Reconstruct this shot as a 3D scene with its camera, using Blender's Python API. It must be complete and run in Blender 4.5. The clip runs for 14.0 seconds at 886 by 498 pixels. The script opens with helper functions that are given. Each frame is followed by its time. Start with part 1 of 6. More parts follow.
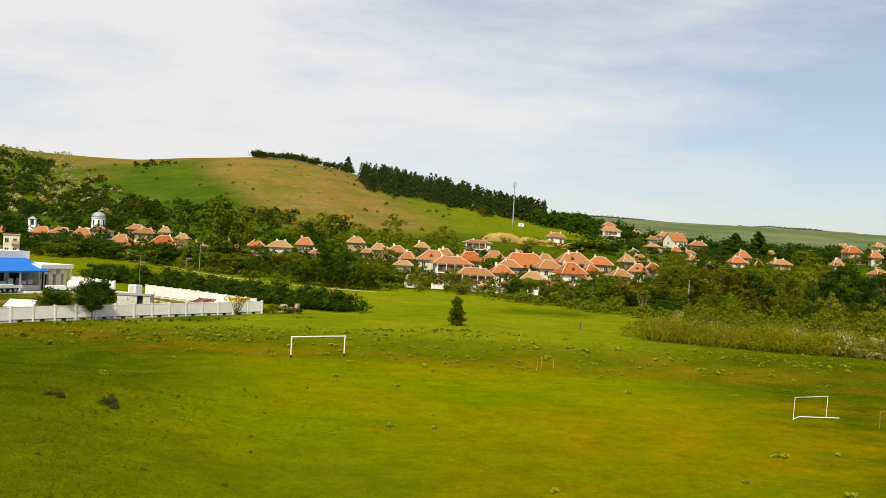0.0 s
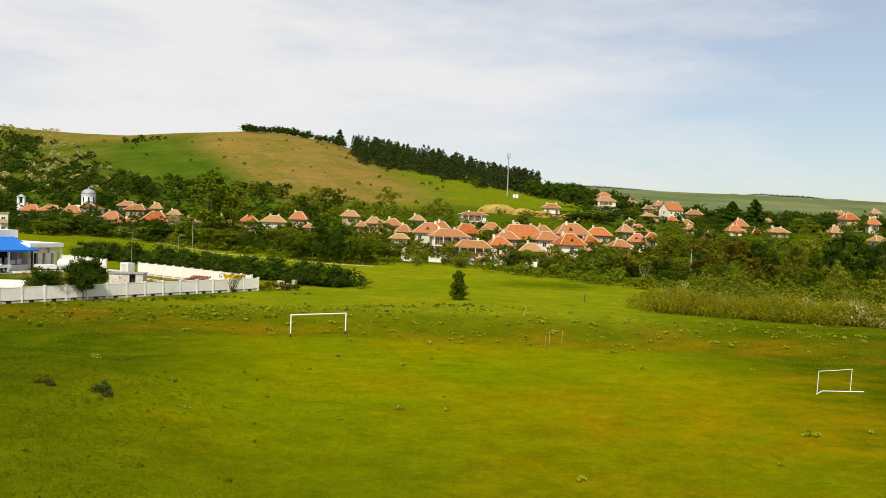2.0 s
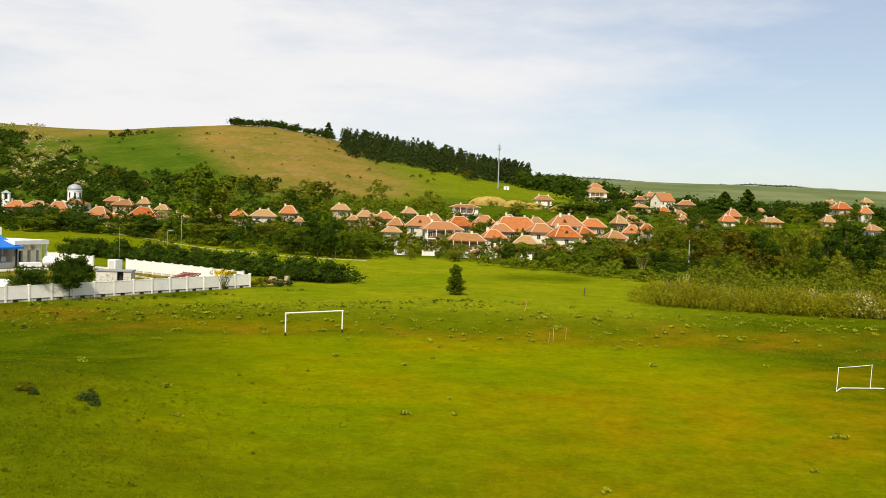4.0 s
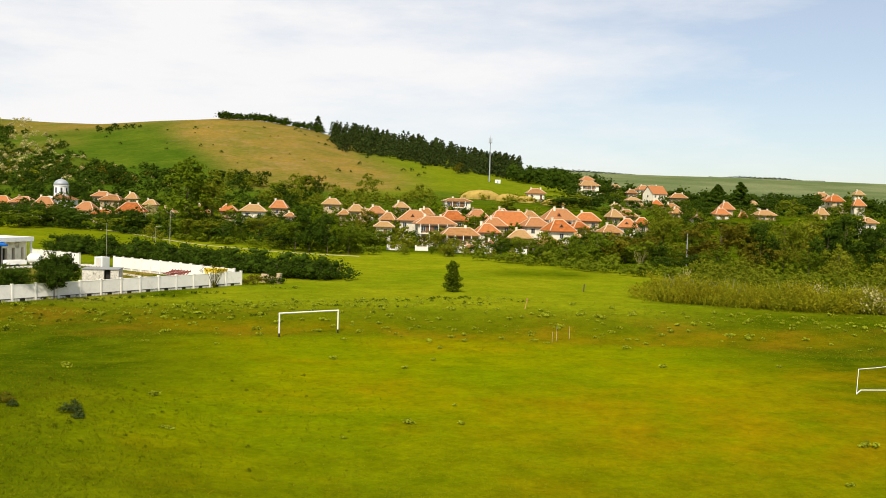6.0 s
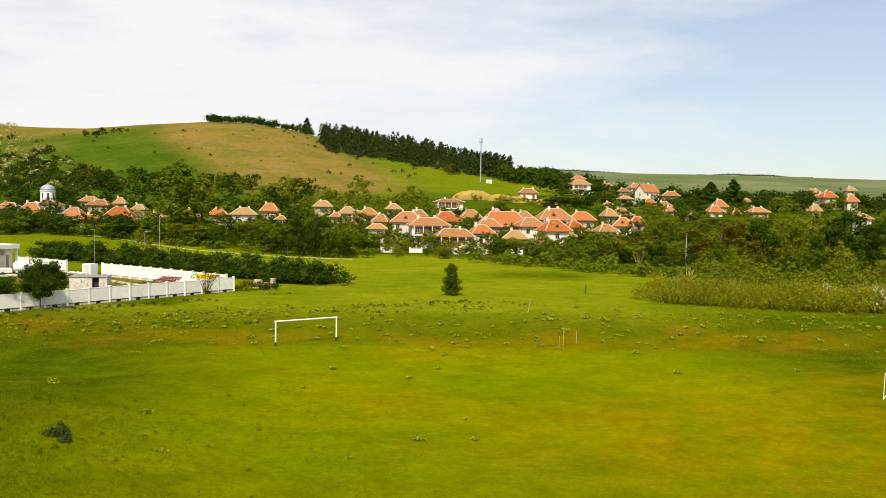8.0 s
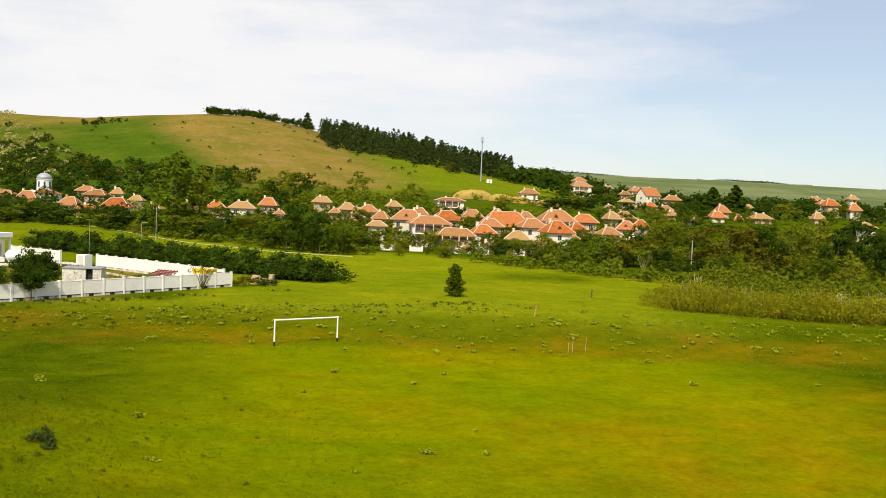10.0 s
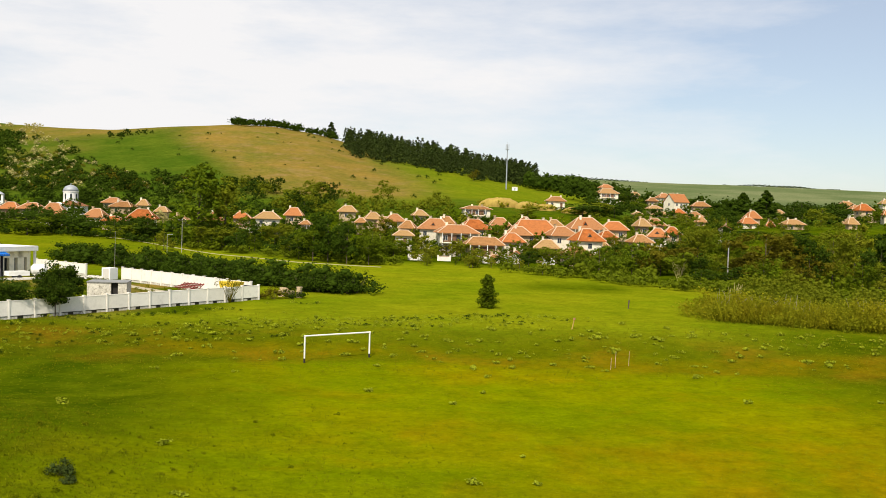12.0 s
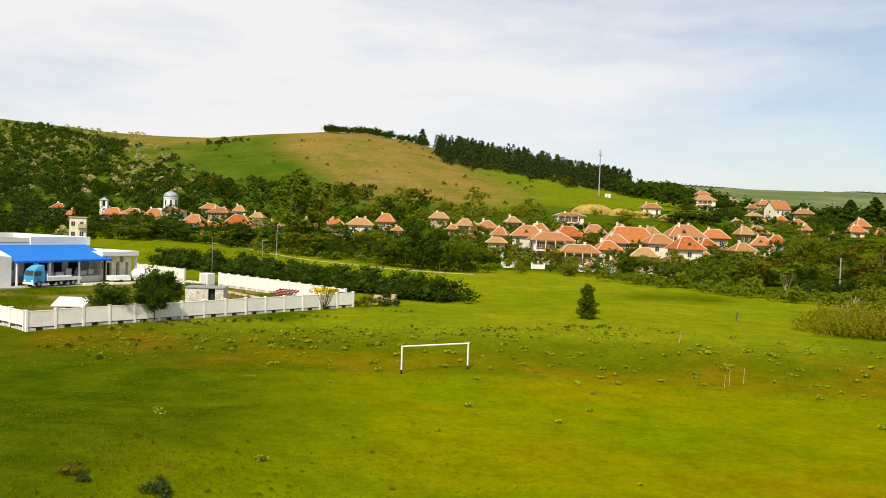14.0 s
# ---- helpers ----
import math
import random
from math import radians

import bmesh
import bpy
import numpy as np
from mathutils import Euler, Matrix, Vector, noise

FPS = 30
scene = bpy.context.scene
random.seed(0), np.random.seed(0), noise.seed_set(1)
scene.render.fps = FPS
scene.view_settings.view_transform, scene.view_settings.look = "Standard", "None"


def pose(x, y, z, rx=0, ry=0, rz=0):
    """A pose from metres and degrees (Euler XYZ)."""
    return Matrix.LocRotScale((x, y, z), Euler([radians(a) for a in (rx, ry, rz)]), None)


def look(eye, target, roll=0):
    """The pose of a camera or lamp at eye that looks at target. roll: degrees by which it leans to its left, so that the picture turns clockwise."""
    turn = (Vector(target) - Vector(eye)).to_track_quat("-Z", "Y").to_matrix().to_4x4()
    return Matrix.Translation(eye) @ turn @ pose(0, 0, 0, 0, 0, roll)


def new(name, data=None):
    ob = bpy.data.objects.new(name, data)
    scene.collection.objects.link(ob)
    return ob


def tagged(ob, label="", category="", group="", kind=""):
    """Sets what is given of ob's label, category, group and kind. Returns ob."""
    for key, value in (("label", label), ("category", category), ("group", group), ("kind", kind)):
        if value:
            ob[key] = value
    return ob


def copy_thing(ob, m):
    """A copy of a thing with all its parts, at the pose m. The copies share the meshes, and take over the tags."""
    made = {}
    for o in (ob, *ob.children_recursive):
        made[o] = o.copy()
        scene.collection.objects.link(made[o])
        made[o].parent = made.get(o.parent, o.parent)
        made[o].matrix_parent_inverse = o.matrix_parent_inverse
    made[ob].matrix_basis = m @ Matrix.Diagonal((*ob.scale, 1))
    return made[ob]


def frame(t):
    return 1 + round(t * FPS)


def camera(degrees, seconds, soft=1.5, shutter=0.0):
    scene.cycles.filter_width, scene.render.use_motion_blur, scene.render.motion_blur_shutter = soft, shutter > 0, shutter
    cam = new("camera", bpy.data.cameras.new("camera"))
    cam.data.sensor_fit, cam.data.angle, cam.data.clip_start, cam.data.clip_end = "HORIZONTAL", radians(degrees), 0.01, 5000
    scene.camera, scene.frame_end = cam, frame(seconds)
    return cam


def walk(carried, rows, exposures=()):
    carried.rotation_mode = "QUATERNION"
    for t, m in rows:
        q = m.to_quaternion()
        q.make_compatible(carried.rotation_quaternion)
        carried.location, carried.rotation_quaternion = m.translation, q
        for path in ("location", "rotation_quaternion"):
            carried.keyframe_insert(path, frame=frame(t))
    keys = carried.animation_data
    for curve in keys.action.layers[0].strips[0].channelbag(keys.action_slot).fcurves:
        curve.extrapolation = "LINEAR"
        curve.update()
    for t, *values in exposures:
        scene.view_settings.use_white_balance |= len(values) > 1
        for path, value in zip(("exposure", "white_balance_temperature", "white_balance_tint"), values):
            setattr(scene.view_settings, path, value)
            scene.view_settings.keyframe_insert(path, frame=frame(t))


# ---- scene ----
cam = camera(51.4, 14.0, 0.85)

PATH = [
    (0, (-8.16, -3.056, 13.23), (-8.147, -1.056, 13.23), 3.1),
    (0.5, (-8.611, -1.593, 13.188), (-8.592, 0.407, 13.16), 2.1),
    (1, (-8.796, -1.084, 13.283), (-8.777, 0.916, 13.25), 2.2),
    (1.5, (-9.072, -0.15, 13.183), (-9.044, 1.849, 13.133), 1.4),
    (2, (-9.358, 0.719, 13.207), (-9.326, 2.717, 13.148), 2.3),
    (2.5, (-9.565, 1.468, 13.305), (-9.516, 3.466, 13.227), 1.7),
    (3, (-9.88, 2.38, 13.248), (-9.829, 4.378, 13.186), 1.7),
    (5.3, (-11.013, 6.603, 13.418), (-10.946, 8.6, 13.325), 1.7),
    (5.5, (-11.112, 6.979, 13.501), (-11.043, 8.976, 13.42), 1.4),
    (6, (-11.33, 7.686, 13.467), (-11.251, 9.682, 13.379), 1.6),
    (6.5, (-11.567, 8.454, 13.478), (-11.485, 10.451, 13.408), 1.6),
    (7, (-11.765, 9.315, 13.539), (-11.678, 11.311, 13.446), 1.6),
    (7.5, (-12.078, 10.32, 13.538), (-11.98, 12.316, 13.454), 1.6),
    (8, (-12.377, 11.192, 13.549), (-12.276, 13.187, 13.463), 0.9),
    (10.5, (-13.363, 15.358, 13.516), (-13.254, 17.353, 13.427), 2.5),
    (11, (-13.519, 16.179, 13.625), (-13.405, 18.174, 13.534), 2.0),
    (11.5, (-13.825, 17.24, 13.59), (-13.704, 19.235, 13.495), 1.8),
    (12, (-14.142, 18.177, 13.648), (-14.086, 20.175, 13.575), 1.8),
    (12.5, (-14.248, 18.896, 13.64), (-14.223, 20.893, 13.534), 3.3),
    (13, (-14.756, 19.936, 13.714), (-14.76, 21.933, 13.609), 2.6),
    (13.5, (-14.91, 20.606, 13.714), (-15.045, 22.601, 13.694), 4.0),
    (14, (-15.254, 21.336, 13.647), (-15.391, 23.331, 13.582), 2.0),
]
walk(cam, [(t, look(eye, target, roll)) for t, eye, target, roll in PATH], exposures=((0, -0.08, 6620, 10), (3, -0.04, 6620, 10), (5.5, 0.1, 6620, 10), (11.5, 0.07, 6620, 10), (14, 0.03, 6620, 10)))

# ---- world, sun ----
SUN_AZ, SUN_EL = radians(193), radians(48)      # compass bearing of the sun (from +y, clockwise) and its height
sun_dir = Vector((math.sin(SUN_AZ) * math.cos(SUN_EL), math.cos(SUN_AZ) * math.cos(SUN_EL), math.sin(SUN_EL)))
world = bpy.data.worlds.new("sky")
scene.world = world
world.use_nodes = True
wn, wl = world.node_tree.nodes, world.node_tree.links
wn.clear()
sky = wn.new("ShaderNodeTexSky")
sky.sky_type, sky.sun_disc = "NISHITA", False
sky.sun_elevation, sky.sun_rotation = SUN_EL, SUN_AZ
sky.air_density, sky.dust_density, sky.ozone_density = 1.0, 0.6, 3.0
sky_bg = wn.new("ShaderNodeBackground")
sky_bg.inputs[1].default_value = 0.112
cloud_bg = wn.new("ShaderNodeBackground")
cloud_bg.inputs[0].default_value = (0.93, 0.925, 0.935, 1)
cloud_bg.inputs[1].default_value = 0.96
tc = wn.new("ShaderNodeTexCoord")
mp = wn.new("ShaderNodeMapping")
mp.inputs["Scale"].default_value = (1.0, 1.0, 4.2)
cn = wn.new("ShaderNodeTexNoise")
cn.inputs["Scale"].default_value, cn.inputs["Detail"].default_value, cn.inputs["Roughness"].default_value = 2.6, 7.0, 0.6
cr = wn.new("ShaderNodeMapRange")
cr.inputs["From Min"].default_value, cr.inputs["From Max"].default_value = 0.26, 0.62
cr.inputs["To Min"].default_value, cr.inputs["To Max"].default_value = 0.30, 0.97
mixw, outw = wn.new("ShaderNodeMixShader"), wn.new("ShaderNodeOutputWorld")
wl.new(tc.outputs["Generated"], mp.inputs["Vector"])
wl.new(mp.outputs[0], cn.inputs["Vector"])
sx = wn.new("ShaderNodeSeparateXYZ")
lean = wn.new("ShaderNodeMath")          # the cloud thins out towards the east
lean.operation = "MULTIPLY_ADD"
lean.inputs[1].default_value = -0.48
wl.new(tc.outputs["Generated"], sx.inputs[0])
thin = wn.new("ShaderNodeMath")          # and a little to the west
thin.operation = "MULTIPLY_ADD"
wl.new(sx.outputs["X"], thin.inputs[0])
wl.new(sx.outputs["X"], thin.inputs[1])
thin.inputs[2].default_value = 0.22
off = wn.new("ShaderNodeMath")
off.operation = "MULTIPLY_ADD"
off.inputs[1].default_value = -0.9
wl.new(thin.outputs[0], off.inputs[0])
wl.new(cn.outputs[0], off.inputs[2])
base_ = wn.new("ShaderNodeMath")
base_.operation = "ADD"
base_.inputs[1].default_value = 0.24
wl.new(off.outputs[0], base_.inputs[0])
wl.new(sx.outputs["X"], lean.inputs[0])
wl.new(base_.outputs[0], lean.inputs[2])
wl.new(lean.outputs[0], cr.inputs["Value"])
wl.new(sky.outputs[0], sky_bg.inputs[0])
wl.new(cr.outputs[0], mixw.inputs[0])
wl.new(sky_bg.outputs[0], mixw.inputs[1])
wl.new(cloud_bg.outputs[0], mixw.inputs[2])
wl.new(mixw.outputs[0], outw.inputs[0])

sun = new("sun", bpy.data.lights.new("sun", "SUN"))
sun.data.energy, sun.data.angle, sun.data.color = 4.6, radians(1.0), (1.0, 0.94, 0.82)
sun.matrix_world = look(sun_dir * 100, (0, 0, 0))


# ---- materials ----
def mat(name, colour, rough=0.85, vary=0.25, scale=1.0, bump=0.0, metal=0.0, spec=0.3, tint=None, stains=0.0, island=0.0, each=0.0, translucent=0.0, fine=9.0):
    """Two-scale noise over a base colour, with optional stains, and variation per object or per loose piece."""
    m = bpy.data.materials.new(name)
    m.use_nodes = True
    n, l = m.node_tree.nodes, m.node_tree.links
    n.clear()
    out, bs = n.new("ShaderNodeOutputMaterial"), n.new("ShaderNodeBsdfPrincipled")
    bs.inputs["Roughness"].default_value, bs.inputs["Metallic"].default_value = rough, metal
    bs.inputs["Specular IOR Level"].default_value = spec
    geo, info = n.new("ShaderNodeNewGeometry"), n.new("ShaderNodeObjectInfo")
    big, small = n.new("ShaderNodeTexNoise"), n.new("ShaderNodeTexNoise")
    for node, s, d in ((big, scale, 4.0), (small, scale * fine, 3.0)):
        node.inputs["Scale"].default_value, node.inputs["Detail"].default_value = s, d
        l.new(geo.outputs["Position"], node.inputs["Vector"])

    def math_node(op, a, b):
        k = n.new("ShaderNodeMath")
        k.operation = op
        for i, v in enumerate((a, b)):
            if isinstance(v, (int, float)):
                k.inputs[i].default_value = v
            else:
                l.new(v, k.inputs[i])
        return k.outputs[0]

    total = math_node("ADD", math_node("MULTIPLY", big.outputs[0], 0.6), math_node("MULTIPLY", small.outputs[0], 0.4))
    total = math_node("MULTIPLY", math_node("SUBTRACT", total, 0.5), vary * 3.0)
    if each:
        total = math_node("ADD", total, math_node("MULTIPLY", math_node("SUBTRACT", info.outputs["Random"], 0.5), each))
    if island:
        total = math_node("ADD", total, math_node("MULTIPLY", math_node("SUBTRACT", geo.outputs["Random Per Island"], 0.5), island))
    hsv = n.new("ShaderNodeHueSaturation")
    hsv.inputs["Color"].default_value = (*colour, 1)
    l.new(math_node("ADD", total, 1.0), hsv.inputs["Value"])
    col = hsv.outputs[0]
    if tint:
        mix = n.new("ShaderNodeMix")
        mix.data_type = "RGBA"
        mix.inputs["B"].default_value = (*tint, 1)
        l.new(col, mix.inputs["A"])
        ramp = n.new("ShaderNodeMapRange")
        ramp.inputs["From Min"].default_value, ramp.inputs["From Max"].default_value = 0.35, 0.75
        l.new(info.outputs["Random"] if each else big.outputs[0], ramp.inputs["Value"])
        l.new(ramp.outputs[0], mix.inputs["Factor"])
        col = mix.outputs["Result"]
    if stains:
        st = n.new("ShaderNodeTexNoise")
        st.inputs["Scale"].default_value, st.inputs["Detail"].default_value = scale * 2.3, 8.0
        l.new(geo.outputs["Position"], st.inputs["Vector"])
        rg = n.new("ShaderNodeMapRange")
        rg.inputs["From Min"].default_value, rg.inputs["From Max"].default_value, rg.inputs["To Max"].default_value = 0.52, 0.72, stains
        l.new(st.outputs[0], rg.inputs["Value"])
        mx = n.new("ShaderNodeMix")
        mx.data_type = "RGBA"
        mx.inputs["B"].default_value = (colour[0] * 0.35, colour[1] * 0.33, colour[2] * 0.28, 1)
        l.new(col, mx.inputs["A"])
        l.new(rg.outputs[0], mx.inputs["Factor"])
        col = mx.outputs["Result"]
    l.new(col, bs.inputs["Base Color"])
    if bump:
        bp = n.new("ShaderNodeBump")
        bp.inputs["Strength"].default_value, bp.inputs["Distance"].default_value = bump, 0.05
        l.new(small.outputs[0], bp.inputs["Height"])
        l.new(bp.outputs[0], bs.inputs["Normal"])
    if translucent:
        tr, ms = n.new("ShaderNodeBsdfTranslucent"), n.new("ShaderNodeMixShader")
        ms.inputs[0].default_value = translucent
        l.new(col, tr.inputs[0])
        l.new(bs.outputs[0], ms.inputs[1])
        l.new(tr.outputs[0], ms.inputs[2])
        l.new(ms.outputs[0], out.inputs[0])
    else:
        l.new(bs.outputs[0], out.inputs[0])
    return m


def ground_material():
    """Grass of several kinds; the zones come from the attribute zone (red: worn pitch, green: dry hill, blue: lush grass)."""
    m = bpy.data.materials.new("grassland")
    m.use_nodes = True
    n, l = m.node_tree.nodes, m.node_tree.links
    bs = n["Principled BSDF"]
    bs.inputs["Roughness"].default_value, bs.inputs["Specular IOR Level"].default_value = 1.0, 0.0
    geo, at = n.new("ShaderNodeNewGeometry"), n.new("ShaderNodeAttribute")
    at.attribute_name = "zone"
    sep = n.new("ShaderNodeSeparateColor")
    l.new(at.outputs["Color"], sep.inputs[0])

    def noise(scale, detail, lo, hi, rough=0.6):
        t, r = n.new("ShaderNodeTexNoise"), n.new("ShaderNodeMapRange")
        t.inputs["Scale"].default_value, t.inputs["Detail"].default_value, t.inputs["Roughness"].default_value = scale, detail, rough
        r.inputs["From Min"].default_value, r.inputs["From Max"].default_value = lo, hi
        l.new(geo.outputs["Position"], t.inputs["Vector"])
        l.new(t.outputs[0], r.inputs["Value"])
        return r.outputs[0]

    def mix(fac, a, b, mode="MIX"):
        k = n.new("ShaderNodeMix")
        k.data_type, k.blend_type = "RGBA", mode
        for name, v in (("Factor", fac), ("A", a), ("B", b)):
            s = k.inputs[name]
            if isinstance(v, tuple):
                s.default_value = (*v, 1)
            elif isinstance(v, (int, float)):
                s.default_value = v
            else:
                l.new(v, s)
        return k.outputs["Result"]

    def times(a, b):
        k = n.new("ShaderNodeMath")
        k.operation, k.use_clamp = "MULTIPLY", True
        l.new(a, k.inputs[0])
        if isinstance(b, (int, float)):
            k.inputs[1].default_value = b
        else:
            l.new(b, k.inputs[1])
        return k.outputs[0]

    meadow = mix(noise(0.22, 5, 0.35, 0.68), GRASS_A, GRASS_B)
    pitch = mix(noise(0.07, 6, 0.40, 0.60), PITCH_A, PITCH_B)
    pitch = mix(times(noise(0.13, 7, 0.54, 0.70), 0.45), pitch, PITCH_C)
    worn = n.new("ShaderNodeAttribute")
    worn.attribute_name = "wear"
    scuff = times(worn.outputs["Fac"], noise(0.22, 7, 0.30, 0.62))
    dry = mix(noise(0.030, 7, 0.36, 0.62), DRY_A, DRY_B)
    dry = mix(times(noise(0.10, 6, 0.50, 0.70), 0.6), dry, DRY_C)
    dry = mix(times(noise(0.016, 6, 0.50, 0.66), 0.55), dry, HILL_B)
    lush = mix(noise(0.05, 6, 0.35, 0.65), LUSH_A, LUSH_B)
    c = mix(sep.outputs[0], meadow, pitch)
    up = n.new("ShaderNodeSeparateXYZ")
    l.new(geo.outputs["Position"], up.inputs[0])
    slope = n.new("ShaderNodeMapRange")
    slope.inputs["From Min"].default_value, slope.inputs["From Max"].default_value = 390.0, 450.0
    l.new(up.outputs["Y"], slope.inputs["Value"])
    c = mix(slope.outputs[0], c, mix(noise(0.045, 7, 0.36, 0.66), HILL_A, HILL_B))
    bank = mix(noise(0.13, 6, 0.47, 0.66), BANK_A, BANK_B)
    c = mix(at.outputs["Alpha"], c, bank)
    c = mix(times(scuff, 0.75), c, PITCH_C)
    c = mix(sep.outputs[1], c, dry)
    c = mix(sep.outputs[2], c, lush)
    # distance haze is put into the colour: paler, greyer greens beyond y 900
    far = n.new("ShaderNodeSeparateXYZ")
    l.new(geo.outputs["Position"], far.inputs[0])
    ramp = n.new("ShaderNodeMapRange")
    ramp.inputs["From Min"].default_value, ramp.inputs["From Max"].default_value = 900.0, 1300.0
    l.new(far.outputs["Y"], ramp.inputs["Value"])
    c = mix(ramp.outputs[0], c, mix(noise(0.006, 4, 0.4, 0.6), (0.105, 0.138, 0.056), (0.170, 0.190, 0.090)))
    c = mix(times(noise(0.9, 6, 0.50, 0.80), 0.4), c, (0.075, 0.100, 0.004))
    c = mix(0.85, c, mix(noise(0.33, 7, 0.30, 0.70, 0.7), (0.72, 0.74, 0.7), (1.22, 1.2, 1.2)), "MULTIPLY")
    c = mix(0.7, c, mix(noise(1.9, 6, 0.30, 0.70, 0.7), (0.74, 0.76, 0.7), (1.25, 1.22, 1.2)), "MULTIPLY")
    fine = noise(6.0, 4, 0.3, 0.7, 0.7)
    c = mix(0.5, c, mix(fine, (0.82, 0.82, 0.82), (1.15, 1.15, 1.12)), "MULTIPLY")
    l.new(c, bs.inputs["Base Color"])
    bp = n.new("ShaderNodeBump")
    bp.inputs["Strength"].default_value, bp.inputs["Distance"].default_value = 0.6, 0.12
    l.new(fine, bp.inputs["Height"])
    l.new(bp.outputs[0], bs.inputs["Normal"])
    return m


GRASS_A, GRASS_B = (0.042, 0.072, 0.001), (0.092, 0.120, 0.002)
PITCH_A, PITCH_B, PITCH_C = (0.150, 0.190, 0.001), (0.200, 0.210, 0.001), (0.265, 0.165, 0.002)
DRY_A, DRY_B, DRY_C = (0.245, 0.160, 0.034), (0.165, 0.138, 0.024), (0.285, 0.182, 0.078)
HILL_A, HILL_B = (0.048, 0.090, 0.006), (0.088, 0.124, 0.010)
LUSH_A, LUSH_B = (0.155, 0.200, 0.004), (0.222, 0.236, 0.006)
BANK_A, BANK_B = (0.080, 0.094, 0.002), (0.185, 0.106, 0.005)

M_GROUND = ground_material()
M_LEAF = mat("leaf_green", (0.134, 0.184, 0.008), 0.9, 0.45, 0.35, island=0.22, each=0.6, tint=(0.180, 0.200, 0.011), translucent=0.45, spec=0.02)
M_LEAF_DARK = mat("leaf_dark", (0.046, 0.078, 0.006), 0.9, 0.5, 0.3, island=0.25, each=0.5, translucent=0.4, spec=0.02)
M_LEAF_YELLOW = mat("leaf_yellow_green", (0.215, 0.225, 0.013), 0.9, 0.45, 0.3, island=0.2, each=0.4, translucent=0.4, spec=0.02)
M_LEAF_RUST = mat("leaf_olive_rust", (0.150, 0.132, 0.009), 0.9, 0.45, 0.3, island=0.2, each=0.4, translucent=0.4, spec=0.02)
M_BLOSSOM = mat("blossom", (0.46, 0.40, 0.15), 0.8, 0.25, 0.5, island=0.6, translucent=0.3, spec=0.02)
M_NEEDLE = mat("needle_dark", (0.038, 0.054, 0.011), 0.9, 0.5, 0.06, island=0.6, spec=0.02)
M_BARK = mat("bark", (0.10, 0.075, 0.05), 0.9, 0.4, 2.0, bump=0.5)
M_TILE = mat("roof_tile", (0.44, 0.135, 0.036), 0.9, 0.5, 1.1, each=0.6, tint=(0.36, 0.165, 0.068), stains=0.5, spec=0.05)
M_TILE_OLD = mat("roof_tile_weathered", (0.34, 0.165, 0.062), 0.9, 0.5, 1.1, each=0.5, tint=(0.36, 0.22, 0.09), stains=0.5, spec=0.05)
M_RIDGE = mat("ridge_mortar", (0.62, 0.43, 0.29), 0.9, 0.25, 1.5)
M_PLASTER = mat("plaster", (0.80, 0.72, 0.55), 0.9, 0.2, 0.6, each=0.4, stains=0.3, bump=0.1)
M_PLASTER_OLD = mat("plaster_ochre", (0.47, 0.35, 0.21), 0.9, 0.28, 0.7, each=0.5, stains=0.4, bump=0.1)
M_WHITE = mat("white_paint", (0.84, 0.82, 0.77), 0.7, 0.08, 0.7, stains=0.12)
M_CONCRETE = mat("whitewashed_concrete", (0.86, 0.81, 0.72), 0.9, 0.10, 0.8, each=0.10, stains=0.15, bump=0.15)
M_TWIG = mat("pale_twig", (0.34, 0.30, 0.15), 0.9, 0.3, 0.8)
M_TUFT = mat("rough_grass", (0.150, 0.180, 0.003), 0.9, 0.4, 0.4, island=0.4, tint=(0.150, 0.155, 0.004), translucent=0.45, spec=0.02)
M_SHEET = mat("pale_sheet_roof", (0.60, 0.59, 0.56), 0.7, 0.2, 1.2, stains=0.35)
M_TRACK = mat("dusty_track", (0.30, 0.27, 0.12), 0.95, 0.4, 0.4, stains=0.4)
# near-black colour for the shadow line under the wall panels
M_GAP_SHADE = mat("gap_shade", (0.060, 0.052, 0.040), 0.95, 0.5, 1.5, stains=0.5)
M_PLINTH = mat("plinth_concrete", (0.60, 0.56, 0.47), 0.95, 0.5, 1.6, stains=0.95, bump=0.3)
M_GREYROOF = mat("grey_roof_membrane", (0.26, 0.26, 0.25), 0.9, 0.25, 0.4, stains=0.3)
M_GLASS = mat("window_glass", (0.035, 0.045, 0.055), 0.12, 0.1, 1.0, spec=0.6)
M_FRAME = mat("window_frame", (0.62, 0.58, 0.52), 0.7, 0.1, 2.0)
M_DOOR = mat("door_wood", (0.16, 0.085, 0.045), 0.7, 0.3, 3.0)
M_BLUE = mat("blue_sheet_metal", (0.004, 0.140, 0.520), 0.5, 0.12, 0.5, spec=0.25, each=0.05)
M_TRUCK = mat("truck_blue", (0.045, 0.300, 0.560), 0.35, 0.08, 1.0, spec=0.5)
M_DARK = mat("dark_rubber", (0.02, 0.02, 0.02), 0.8, 0.2, 3.0)
M_STEEL = mat("galvanised_steel", (0.36, 0.38, 0.40), 0.6, 0.15, 2.0, metal=0.3)
M_POLE = mat("concrete_pole", (0.38, 0.355, 0.31), 0.9, 0.2, 1.5)
M_GOAL = mat("goal_paint", (0.82, 0.80, 0.74), 0.6, 0.1, 3.0, stains=0.15)
M_BLACK = mat("black_paint_and_shade", (0.025, 0.022, 0.02), 0.7, 0.2, 4.0)
M_RUST = mat("rusty_steel", (0.36, 0.17, 0.08), 0.85, 0.3, 4.0)
M_YELLOW = mat("yellow_paint", (0.75, 0.52, 0.04), 0.5, 0.12, 1.0, stains=0.2)
